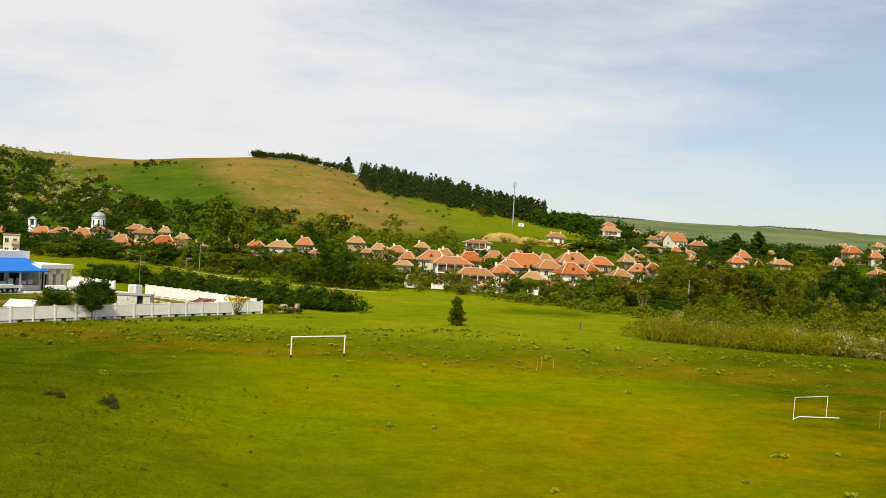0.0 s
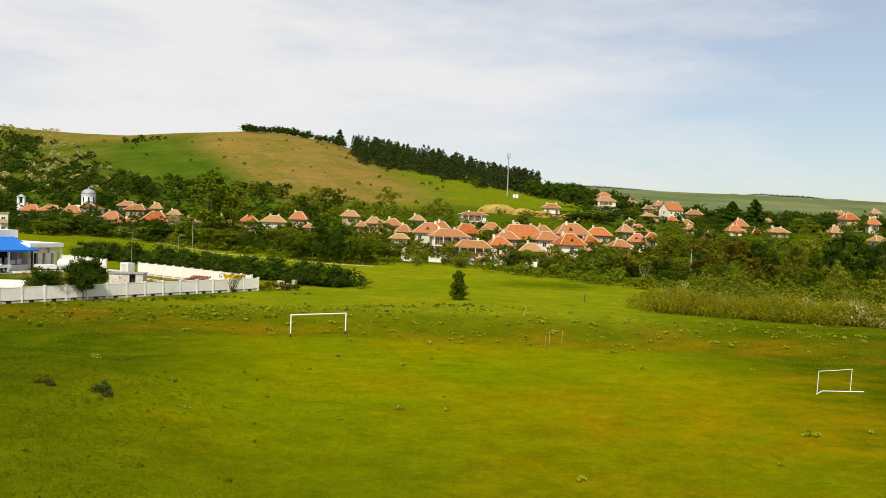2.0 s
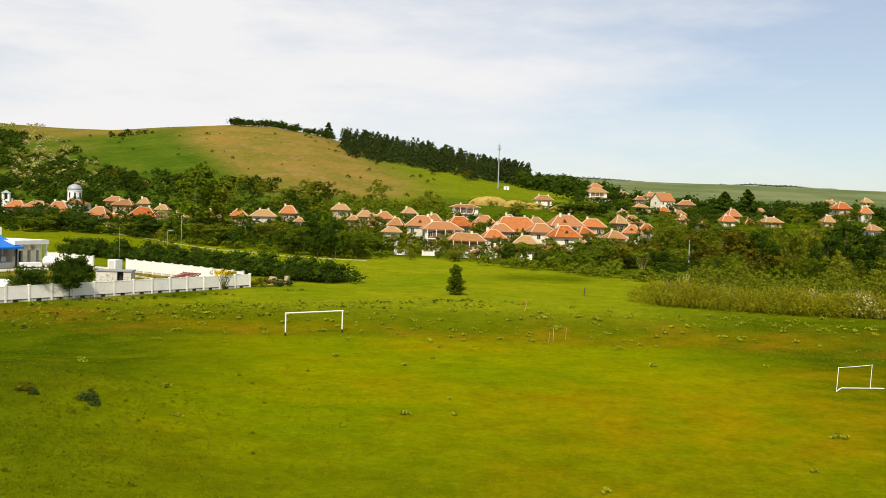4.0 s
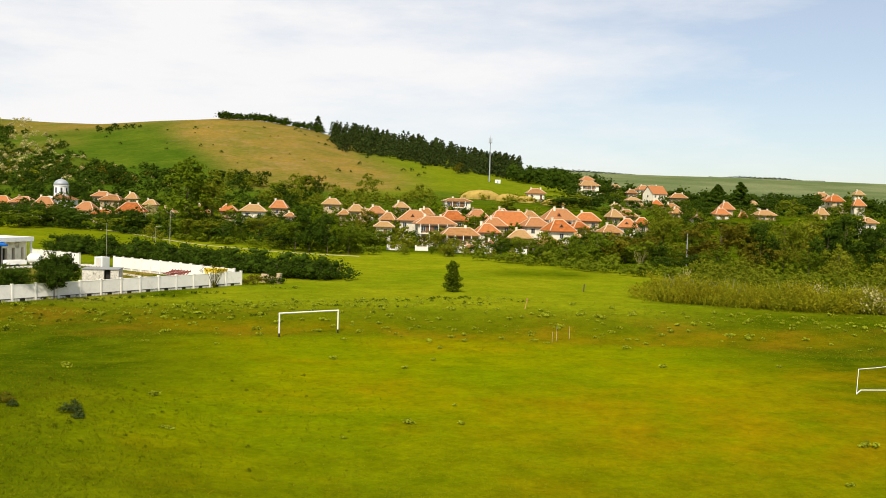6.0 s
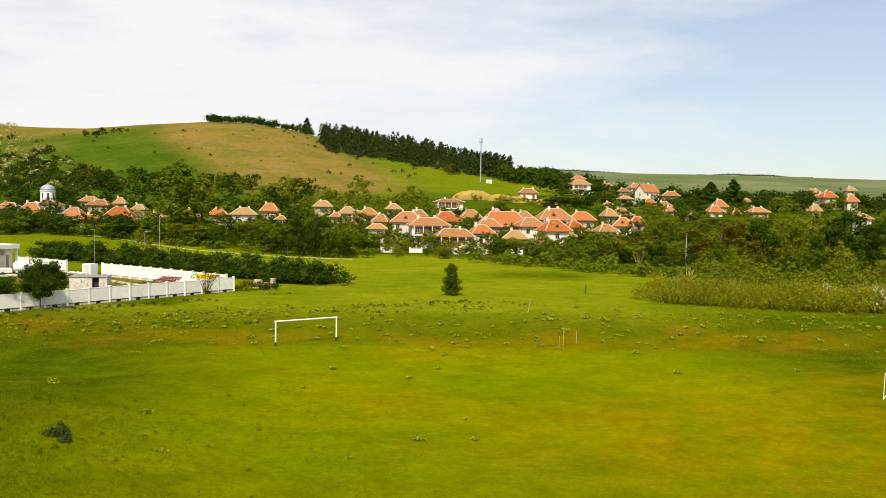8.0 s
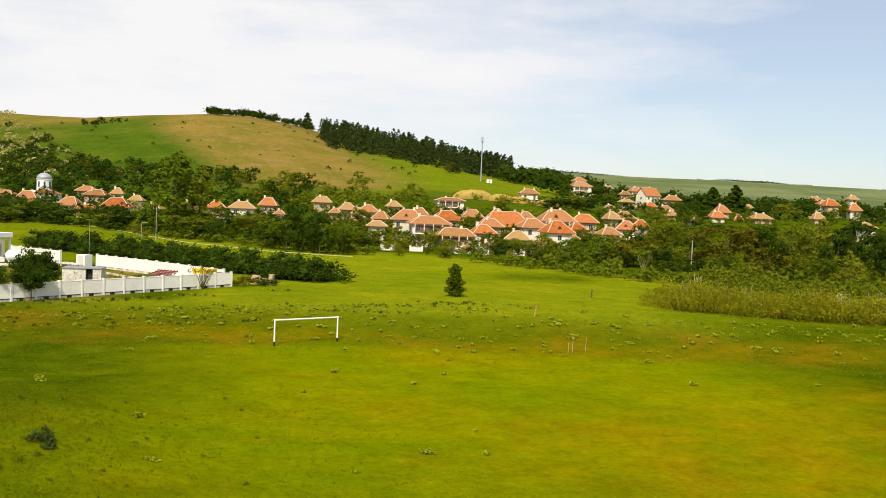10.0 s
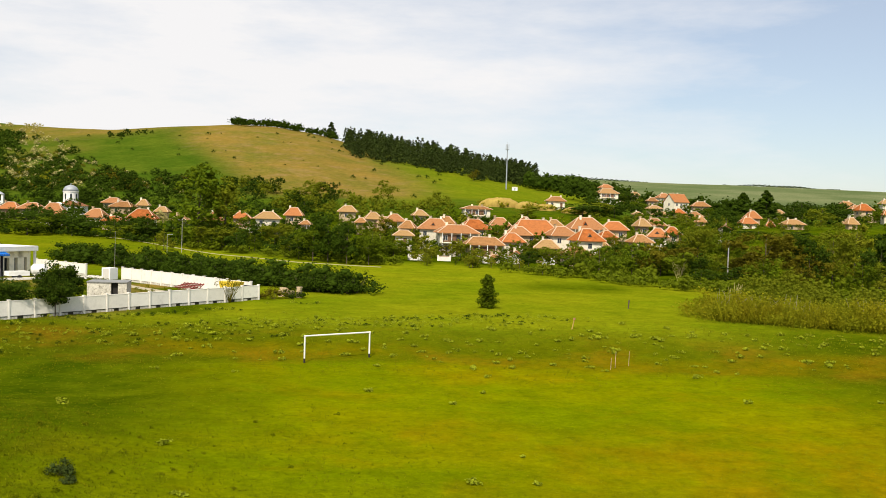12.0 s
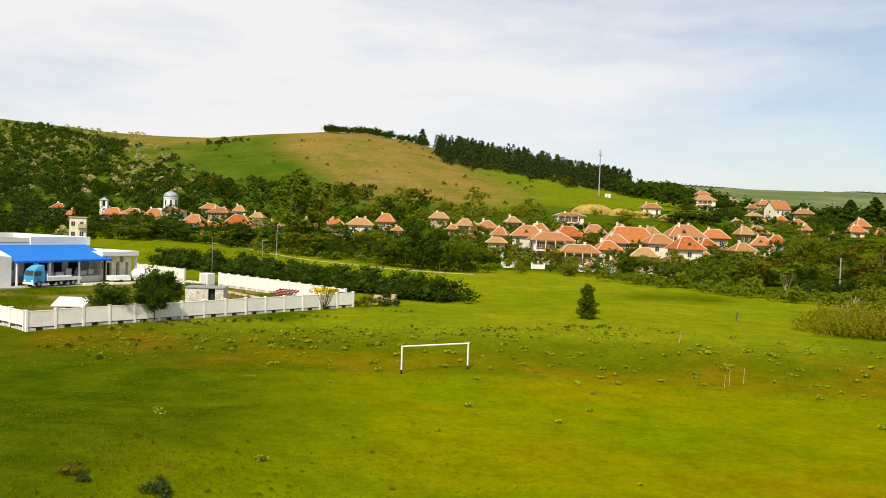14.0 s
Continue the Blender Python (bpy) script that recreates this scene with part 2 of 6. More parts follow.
M_RED = mat("red_paint", (0.20, 0.035, 0.025), 0.6, 0.3, 1.0, stains=0.5)
M_SAND = mat("sandy_earth", (0.37, 0.255, 0.055), 0.95, 0.4, 0.25, stains=0.4, bump=0.4)
M_DIRT = mat("pale_dirt", (0.42, 0.36, 0.23), 0.95, 0.3, 0.5, bump=0.3)
M_ASPHALT = mat("yard_concrete", (0.40, 0.37, 0.32), 0.95, 0.25, 0.4, stains=0.3, bump=0.2)
M_GRASS = mat("grass_blade", (0.190, 0.215, 0.006), 0.9, 0.3, 0.15, island=0.7, tint=(0.235, 0.205, 0.006), translucent=0.4, spec=0.02)
M_WEED = mat("weed_leaf", (0.300, 0.335, 0.018), 0.9, 0.35, 0.5, island=0.6, translucent=0.35, spec=0.02)
M_REED = mat("dry_reed", (0.320, 0.285, 0.012), 0.9, 0.35, 0.3, island=0.6, tint=(0.205, 0.230, 0.010), translucent=0.5, spec=0.02)


# ---- mesh helpers ----
class Build:
    """Collects vertices and faces for one mesh."""

    def __init__(self):
        self.v, self.f = [], []

    def add(self, verts, faces):
        k = len(self.v)
        self.v += [tuple(p) for p in verts]
        self.f += [tuple(i + k for i in f) for f in faces]
        return self

    def box(self, x0, y0, z0, x1, y1, z1, m=None):
        pts = [Vector((x, y, z)) for z in (z0, z1) for x, y in ((x0, y0), (x1, y0), (x1, y1), (x0, y1))]
        if m is not None:
            pts = [m @ p for p in pts]
        return self.add(pts, [(3, 2, 1, 0), (4, 5, 6, 7), (0, 1, 5, 4), (1, 2, 6, 5), (2, 3, 7, 6), (3, 0, 4, 7)])

    def tube(self, a, b, r0, r1=None, n=8):
        a, b = Vector(a), Vector(b)
        r1 = r0 if r1 is None else r1
        q = (b - a).to_track_quat("Z", "Y")
        ring = [q @ Vector((math.cos(2 * math.pi * i / n), math.sin(2 * math.pi * i / n), 0)) for i in range(n)]
        pts = [a + d * r0 for d in ring] + [b + d * r1 for d in ring]
        fs = [(i, (i + 1) % n, n + (i + 1) % n, n + i) for i in range(n)]
        return self.add(pts, fs + [tuple(range(n - 1, -1, -1)), tuple(range(n, 2 * n))])

    def lathe(self, profile, cx, cy, n=20):
        pts = [(cx + r * math.cos(2 * math.pi * i / n), cy + r * math.sin(2 * math.pi * i / n), z) for r, z in profile for i in range(n)]
        fs = [(k * n + i, k * n + (i + 1) % n, (k + 1) * n + (i + 1) % n, (k + 1) * n + i) for k in range(len(profile) - 1) for i in range(n)]
        return self.add(pts, fs + [tuple(range(n - 1, -1, -1)), tuple(range((len(profile) - 1) * n, len(profile) * n))])

    def mesh(self, name, material):
        me = bpy.data.meshes.new(name)
        me.from_pydata(self.v, [], self.f)
        me.materials.append(material)
        me.update()
        return me


def part(name, build, material, parent=None, label="", at=None, bevel=0.0, smooth=False):
    """One mesh object, under its thing when there is one. build: a Build, or a mesh to share."""
    me = build.mesh(name, material) if isinstance(build, Build) else build
    if smooth:
        me.shade_smooth()
    ob = new(name, me)
    if parent is not None:
        ob.parent = parent
    if at is not None:
        ob.matrix_basis = at
    if label:
        ob["label"] = label
    if bevel:
        mod = ob.modifiers.new("edge", "BEVEL")
        mod.width, mod.segments = bevel, 2
    return ob


def thing(name, m, label, category, group="", kind=""):
    ob = new(name)
    ob.matrix_basis = m
    ob.empty_display_size = 0.3
    return tagged(ob, label, category, group, kind)


# ---- terrain ----
def ease(t):
    t = np.clip(t, 0.0, 1.0)
    return t * t * (3 - 2 * t)


def bump2(x, y, seed):
    """Soft uneven relief from a few crossing waves."""
    r = np.random.RandomState(seed)
    z = 0
    for _ in range(7):
        a, f, p = r.rand() * 6.28, 0.6 + r.rand() * 1.4, r.rand() * 6.28
        z = z + np.sin((x * np.cos(a) + y * np.sin(a)) * f + p)
    return z / 7


RIDGE_U = (-2.0, -0.90, -0.57, -0.44, -0.33, -0.27, -0.20, -0.16, -0.11, -0.075, 0.01, 0.11, 0.16, 0.20, 0.26, 0.36, 0.6, 2.0)
RIDGE_S = (0.08, 0.110, 0.0942, 0.0815, 0.0795, 0.0850, 0.0900, 0.0890, 0.0815, 0.0720, 0.061, 0.042, 0.033, 0.023, 0.012, 0.004, 0.002, 0.0)


def ground(x, y):
    """Height of the land: pitch, bank, meadow, village slope, hill and far plateau."""
    x, y = np.asarray(x, float), np.asarray(y, float)
    yy = np.maximum(y - 8.0, 30.0)
    u = (x + 11.0) / yy
    foot = 104.0 - 0.0035 * (x + 10.0) ** 2 * (x > -10) - 0.0022 * (x + 10) ** 2 * (x < -10)
    foot = np.maximum(foot, 70.0)
    bank = 1.25 * ease((y - foot) / 15.0)
    left = 1.7 * ease((-19.0 - x + (62.0 - y) * 0.35) / 16.0) * ease((88 - y) / 25.0)
    meadow = 1.2 * ease((y - 125.0) / 110.0)
    village = 2.6 * ease((y - 235) / 90.0) + 9.6 * ease((y - 285) / 190.0)
    z = bank + np.maximum(left, 0) + meadow + village
    z = z + 2.6 * ease((u - 0.24) / 0.14) * ease((y - 330) / 110.0)
    z = z + 3.6 * ease((u + 0.02) / 0.06) * ease((0.24 - u) / 0.06) * ease((y - 335) / 80.0) * (1 - ease((y - 450) / 80.0))
    dist = 780.0 + 130.0 * ease((-0.3 - u) / 0.2) - 130.0 * ease((u - 0.08) / 0.15)
    crest = 13.5 + np.interp(u, RIDGE_U, RIDGE_S) * (dist - 8.0)
    rise = np.clip((y - 405.0) / (dist - 405.0), 0, 1)
    rise = 0.45 * rise + 0.55 * ease(rise)
    hill = np.maximum(crest - 14.6, 0) * rise
    past = np.maximum(y - dist, 0)
    hill = hill * (1 - 0.55 * ease(past / 500.0))
    far = (104.0 - 32.0 * np.clip(u - 0.16, 0, 0.5)) * ease((y - 850.0) / 1650.0)
    z = z + np.maximum(hill, far) + bump2(x / 38, y / 38, 5) * 1.6 * ease((y - 410) / 120)
    return z + bump2(x / 5.0, y / 5.0, 3) * 0.07 + bump2(x / 17.0, y / 17.0, 4) * 0.12


def gz(x, y):
    return float(ground(x, y))


def spaced(fine0, fine1, step, lo, hi, grow=1.10, most=260.0):
    up, s = [fine1], step
    while up[-1] < hi:
        s = min(s * grow, most)
        up.append(up[-1] + s)
    down, s = [fine0], step
    while down[-1] > lo:
        s = min(s * grow, most)
        down.append(down[-1] - s)
    return np.array(down[:0:-1] + list(np.arange(fine0, fine1, step)) + up)


def far_edges(u):
    return np.interp(u, (-0.62, -0.48, -0.40, -0.25, -0.15, -0.08, 0.03, 0.10, 0.22, 0.32, 0.6), (235, 282, 298, 262, 236, 222, 218, 205, 182, 172, 150))


def make_ground():
    xs = spaced(-80, 70, 2.0, -4200, 4200, 1.035)
    ys = np.concatenate([spaced(20, 165, 1.6, -1500, 166, 1.12)[:-1], np.arange(166, 960, 5.0), spaced(960, 965, 8, 959, 4700, 1.09)[1:]])
    gx, gy = np.meshgrid(xs, ys)
    z = ground(gx, gy)
    nx, ny = len(xs), len(ys)
    v = np.stack([gx, gy, z], -1).reshape(-1, 3)
    i = (np.arange(ny - 1)[:, None] * nx + np.arange(nx - 1)[None]).reshape(-1)
    f = np.stack([i, i + 1, i + nx + 1, i + nx], -1)
    me = bpy.data.meshes.new("ground")
    me.from_pydata(v.tolist(), [], f.tolist())
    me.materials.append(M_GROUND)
    me.shade_smooth()
    x, y = v[:, 0], v[:, 1]
    u = (x + 11) / np.maximum(y - 8, 30)
    wob = bump2(x / 9, y / 9, 11) * 5
    pitch = ease((36 - np.abs(x + 4 + wob)) / 20) * ease((122 - y + wob) / 24) * (0.45 + 0.55 * ease((y - 36 + wob) / 36))
    wob2 = bump2(x / 60, y / 60, 12) * 0.05
    wob3 = bump2(x / 25, y / 25, 8)
    slope_u = 0.06 * (y - 560) / 200
    dry = ease((y - 450 - wob3 * 40) / 50) * ease((u + 0.25 + wob2 + slope_u * 0.9) / 0.06) * ease((0.04 - u + wob2 - slope_u) / 0.10)
    dry = np.maximum(dry, 0.85 * ease((y - 655 - wob3 * 40) / 60) * ease((u + 0.47 + wob2) / 0.08) * ease((-0.2 - u) / 0.1))
    dry = np.maximum(dry, (0.22 + 0.25 * np.tanh(wob3 * 3)).clip(0) * ease((y - 500 - wob3 * 30) / 60) * ease((-0.335 - u + wob2) / 0.05))
    dry = dry * (1 - ease((y - 900) / 100))
    yard = ease((y - 116) / 6) * ease((-44 - x) / 6) * ease((172 - y) / 8) * np.clip(0.52 + 0.75 * np.tanh(bump2(x / 2.6, y / 2.6, 21) * 4), 0, 1)
    lush = ease((y - 106 - wob) / 18) * (1 - (1 - ease((x + 62) / 24)) * ease((150 - y) / 25)) * (1 - 0.85 * ease((x - 16) / 16) * ease((134 - y) / 16)) * (1 - ease((y - far_edges(u) - 4) / 18)) * (0.95 - 0.30 * ease((-55 - x) / 30))
    patch = -0.75 * ease(1.3 - np.hypot((x - 14 + wob * 0.6) / 13, (y - 178 + wob * 0.4) / 10))
    lush = np.maximum(lush, ease((y - 430) / 60) * (1 - dry) * 0.6 * ease((u + 0.1) / 0.1) * ease((0.215 - u) / 0.03))
    lush = np.clip((lush + patch) * (1 - ease((y - 122) / 6) * ease((-36 - x) / 6) * ease((180 - y) / 10)), 0, 1)
    dry = np.maximum(dry, yard)
    foot = np.maximum(104.0 - 0.0035 * (x + 10.0) ** 2 * (x > -10) - 0.0022 * (x + 10) ** 2 * (x < -10), 70.0)
    bank = ease((y - foot + 3 + wob) / 5) * ease((foot + 17 - y + wob) / 8) * (0.74 + 0.26 * np.tanh(wob3 * 2))
    col = np.stack([pitch, dry, lush, bank], -1).astype(np.float32)
    wear = np.zeros(len(x))
    for px, py, ax, ay, k in ((13, 66, 24, 15, 0.9), (30, 84, 16, 7, 0.7), (-8, 98, 12, 4, 0.6), (8, 104, 16, 4, 0.6), (-26, 108, 16, 3.5, 0.6), (2, 46, 16, 8, 0.6), (26, 104, 14, 4, 0.7), (-14, 74, 14, 6, 0.35), (36, 60, 16, 14, 0.8)):
        wear = np.maximum(wear, k * ease(1.35 - np.hypot((x - px + wob) / ax, (y - py + wob * 0.5) / ay)))
    wr = me.attributes.new("wear", "FLOAT", "POINT")
    wr.data.foreach_set("value", wear.astype(np.float32))
    at = me.attributes.new("zone", "FLOAT_COLOR", "POINT")
    at.data.foreach_set("color", col.reshape(-1))
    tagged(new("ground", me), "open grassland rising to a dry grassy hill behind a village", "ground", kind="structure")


make_ground()


# ---- trees and shrubs ----
def leaf_cloud(rng, centres, radii, per, size, squash=0.8):
    """Leaf quads scattered through round clumps: arrays of vertices and faces."""
    k = len(centres)
    c = np.repeat(centres, per, 0)
    r = np.repeat(radii, per)[:, None]
    d = rng.normal(size=(k * per, 3))
    d /= np.linalg.norm(d, axis=1)[:, None]
    p = c + d * r * (0.55 + 0.72 * rng.rand(k * per, 1)) * (1, 1, squash)
    nrm = d + rng.normal(size=d.shape) * 0.38 + (0, 0, 0.25)
    nrm /= np.linalg.norm(nrm, axis=1)[:, None]
    a = np.cross(nrm, rng.normal(size=d.shape))
    a /= np.linalg.norm(a, axis=1)[:, None] + 1e-9
    b = np.cross(nrm, a)
    s = size * (0.6 + 0.8 * rng.rand(k * per, 1))
    v = np.stack([p - a * s * 0.6, p - b * s * 0.34, p + a * s * 0.6 - nrm * s * 0.15, p + b * s * 0.34], 1).reshape(-1, 3)
    return v, np.arange(len(v)).reshape(-1, 4)


LUMP_V = np.array([(x, y, z) for x in (-1, 1) for y in (-1, 1) for z in (-1, 1)] + [(2, 0, 0), (-2, 0, 0), (0, 2, 0), (0, -2, 0), (0, 0, 2), (0, 0, -2)], float)
LUMP_V /= np.linalg.norm(LUMP_V, axis=1)[:, None]
LUMP_F = np.array([(4, 13, 6, 8), (8, 7, 12, 5), (6, 10, 7, 8), (5, 11, 4, 8), (0, 9, 2, 13), (1, 12, 3, 9), (2, 9, 3, 10), (0, 11, 1, 9), (2, 10, 6, 13), (3, 12, 7, 10), (0, 13, 4, 11), (1, 11, 5, 12)])


def lumps(rng, centres, radii, fill=0.52, squash=0.85):
    """Uneven rounded twelve-sided lumps of foliage, one for each clump."""
    k = len(centres)
    v = LUMP_V[None] * (radii[:, None, None] * fill * (1 + 0.26 * rng.normal(size=(k, 14, 1)))) * (1, 1, squash) + centres[:, None, :]
    f = LUMP_F[None] + 14 * np.arange(k)[:, None, None]
    return v.reshape(-1, 3), f.reshape(-1, 4)


def foliage(rng, centres, radii, per, size, core=3):
    """Leaf clumps round a few solid inner lumps, which close the heart of the crown."""
    v2, f2 = leaf_cloud(rng, centres, radii * 1.05, per, size)
    if not core:
        return v2, f2
    v1, f1 = lumps(rng, centres[::core], radii[::core])
    return np.concatenate([v1, v2]), np.concatenate([f1, f2 + len(v1)])


def crown_shape(kind, rng, h):
    """Clump centres and radii of a crown for a tree h metres high."""
    cs, rs = [], []
    if kind == "conifer":
        for i in range(24):
            t = (i + rng.rand()) / 24
            w = (1 - t) ** 0.65 * 0.27 * h + 0.005 * h
            a = i * 2.4 + rng.rand()
            cs.append((w * 0.75 * math.cos(a), w * 0.75 * math.sin(a), h * (0.06 + 0.92 * t)))
            rs.append(0.30 * w + 0.03 * h * (1 - t) + 0.012 * h)
    elif kind == "poplar":
        for i in range(60):
            t = (i + rng.rand()) / 60
            w = h * 0.24 * math.sin(math.pi * (0.12 + 0.82 * t)) ** 0.8 * 1.15 * rng.rand() ** 0.6
            a = rng.rand() * 6.28
            cs.append((w * math.cos(a), w * math.sin(a), h * (0.09 + 0.87 * t)))
            rs.append(h * (0.045 + 0.04 * rng.rand()))
    elif kind == "young":
        for i in range(54):
            t = (i + rng.rand()) / 54
            w = h * (0.30 * (1 - t) ** 0.5 * (0.72 + 0.28 * math.sin(t * 17)) + 0.02) * math.sqrt(rng.rand())
            a = i * 2.4 + rng.rand()
            cs.append((w * math.cos(a), w * math.sin(a), h * (0.07 + 0.87 * t)))
            rs.append(h * (0.050 + 0.045 * (1 - t) + 0.015 * rng.rand()))
    elif kind == "grand":
        lobes = [(0, 0, h * 0.58, h * 0.30)]
        for i in range(9):
            a, q = i * 0.7 + rng.rand() * 0.5, 0.16 + 0.16 * rng.rand()
            lobes.append((q * h * math.cos(a), q * h * math.sin(a), h * (0.18 + 0.50 * rng.rand()), h * (0.13 + 0.09 * rng.rand())))
        for i in range(96):
            x, y, z, r = lobes[i % 10]
            d = rng.normal(size=3)
            d[2] = abs(d[2]) if i % 3 else d[2]
            d /= np.linalg.norm(d)
            r = r * (0.55 + 0.45 * rng.rand())
            cs.append((x + d[0] * r, y + d[1] * r, min(h * 0.95, max(h * 0.05, z + d[2] * r * 1.05))))
            rs.append(h * (0.045 + 0.040 * rng.rand()))
    elif kind == "round":
        for i in range(40):
            a, q, e = rng.rand() * 6.28, rng.rand() ** 0.4, math.asin(2 * rng.rand() - 1)
            w = q * 0.42 * h * math.cos(e)
            cs.append((w * math.cos(a), w * math.sin(a), h * (0.62 + 0.29 * q * math.sin(e))))
            rs.append(h * (0.09 + 0.06 * rng.rand()))
    elif kind == "clump":
        for i in range(8):
            a, q = i * 2.4 + rng.rand(), math.sqrt((i + 0.3) / 8)
            w = q * 0.50 * h
            cs.append((w * math.cos(a), w * math.sin(a), h * (0.22 + 0.52 * (1 - q * q) * (0.5 + 0.5 * rng.rand()))))
            rs.append(h * (0.21 + 0.10 * rng.rand()))
    elif kind == "bush":
        for i in range(26):
            a, q = rng.rand() * 6.28, math.sqrt(rng.rand())
            w = q * 0.62 * h
            cs.append((w * math.cos(a), w * math.sin(a), h * (0.18 + 0.62 * (1 - q * q) * rng.rand())))
            rs.append(h * (0.14 + 0.10 * rng.rand()))
    else:
        lobes = [(0, 0, h * 0.56, h * 0.30)]
        for i in range(7):
            a, q = i * 0.9 + rng.rand() * 0.5, 0.14 + 0.14 * rng.rand()
            lobes.append((q * h * math.cos(a), q * h * math.sin(a), h * (0.22 + 0.42 * rng.rand()), h * (0.15 + 0.09 * rng.rand())))
        for i in range(44):
            x, y, z, r = lobes[i % 8]
            d = rng.normal(size=3)
            d[2] = abs(d[2]) if i % 3 else d[2]
            d /= np.linalg.norm(d)
            cs.append((x + d[0] * r, y + d[1] * r, min(h * 0.93, max(h * 0.07, z + d[2] * r * 1.05))))
            rs.append(h * (0.07 + 0.07 * rng.rand() ** 1.5))
    return np.array(cs), np.array(rs)


def mesh_from(name, v, f, material):
    me = bpy.data.meshes.new(name)
    me.from_pydata(v.tolist(), [], f.tolist())
    me.materials.append(material)
    me.shade_smooth()
    return me


def make_tree(name, kind, h, seed, material, label, category, per=26, leaf=0.055, group="", core=3):
    """A tree about h metres high at the origin: trunk with limbs, crown of leaves."""
    rng = np.random.RandomState(seed)
    t = thing(name, Matrix(), label, category, group)
    cs, rs = crown_shape(kind, rng, h)
    b = Build()
    if kind == "bush":
        for i in range(5):
            a = i * 1.26
            b.tube((0.03 * math.cos(a), 0.03 * math.sin(a), -0.1), (h * 0.3 * math.cos(a), h * 0.3 * math.sin(a), h * 0.55), 0.012 * h, 0.004 * h, 5)
    else:
        r = (0.012 if kind == "grand" else 0.015) * h
        b.tube((0, 0, -0.3), (0, 0, h * 0.45), r, r * 0.7, 7)
        b.tube((0, 0, h * 0.45), (0.03 * h, 0, h * 0.78), r * 0.7, r * 0.1, 6)
        for i in range(0, len(cs), 5):
            z0 = h * 0.25 + 0.5 * max(0, cs[i][2] - h * 0.3)
            b.tube((0, 0, z0), tuple(cs[i] * 0.9), r * 0.22, r * 0.06, 4)
    part("stem" if kind == "bush" else "trunk", b, M_BARK, t)
    v, f = foliage(rng, cs, rs, per, leaf * h, core)
    part("crown", mesh_from("crown", v, f, material), None, t)
    return t


def scatter(name, templates, places, material, label, category):
    """ONE object of kind stuff made from many copies of leaf arrays at (x, y, scale, turn)."""
    vs, fs, k = [], [], 0
    places = np.array(places)
    heights = ground(places[:, 0], places[:, 1])
    for i, (x, y, s, turn) in enumerate(places):
        v, f = templates[i % len(templates)]
        c, sn = math.cos(turn), math.sin(turn)
        w = v * s
        w = np.stack([w[:, 0] * c - w[:, 1] * sn + x, w[:, 0] * sn + w[:, 1] * c + y, w[:, 2] + heights[i] - 0.05], -1)
        vs.append(w)
        fs.append(f + k)
        k += len(w)
    me = mesh_from(name, np.concatenate(vs), np.concatenate(fs), material)
    return tagged(new(name, me), label, category, kind="stuff")


def leaf_template(kind, seed, h=1.0, per=20, leaf=0.10, core=3):
    rng = np.random.RandomState(seed)
    cs, rs = crown_shape(kind, rng, h)
    return foliage(rng, cs, rs, per, leaf * h, core)


TREES = {}
for key, kind, material, label, n in (
        ("green", "broad", M_LEAF, "leafy green village tree with a rounded crown", 5),
        ("dark", "broad", M_LEAF_DARK, "dense dark green tree among village houses", 3),
        ("spring", "broad", M_LEAF_YELLOW, "fresh yellow-green spring tree", 2),
        ("olive", "broad", M_LEAF_RUST, "olive-brown tree in young leaf", 2),
        ("fir", "conifer", M_LEAF_DARK, "dark pointed fir tree in the village", 2),
        ("poplar", "poplar", M_LEAF, "tall slender poplar with an airy crown", 2),
        ("white", "broad", M_BLOSSOM, "fruit tree in white blossom", 1)):
    TREES[key] = [make_tree("tree", kind, 10.0, 40 + 7 * i + len(key), material, label, "tree", 90 if kind == "conifer" else 26, leaf={"poplar": 0.036, "conifer": 0.08}.get(kind, 0.044), core=2) for i in range(n)]
for key, material, label, n in (("grand_green", M_LEAF, "large leafy green tree beside the meadow", 2), ("grand_dark", M_LEAF_DARK, "large dark green tree with a dense crown", 2), ("grand_olive", M_LEAF_RUST, "large olive-brown tree in young leaf", 2)):
    TREES[key] = [make_tree("tree", "grand", 10.0, 140 + 9 * i + len(key), material, label, "tree", 38, leaf=0.033, core=2) for i in range(n)]
USED = set()


def place(key, x, y, h, turn=0.0, wide=1.0, k=None):
    """A tree of this kind at (x, y), h metres high; the first use takes the model itself."""
    row = TREES[key]
    k = (int(abs(x * 7 + y * 13)) if k is None else k) % len(row)
    s = h / 10.0
    m = Matrix.Translation((x, y, gz(x, y) - 0.05)) @ Matrix.Rotation(turn, 4, "Z") @ Matrix.Diagonal((s * wide, s * wide, s, 1))
    if (key, k) not in USED:
        USED.add((key, k))
        row[k].matrix_basis = m
    else:
        src = row[k]
        made = copy_thing(src, Matrix())
        made.matrix_basis = m
    return m


rnd = random.Random(7)


# ---- village houses: x, y, width, depth, eaves height above the datum, roof rise, turn, style ----
HOUSES = []


def plot(x, y, w, d, eave, rise, turn, style):
    """One house plot; w and d in metres, eaves height above the datum, turn in degrees."""
    HOUSES.append((x, y, w, d, eave, rise, turn, style))


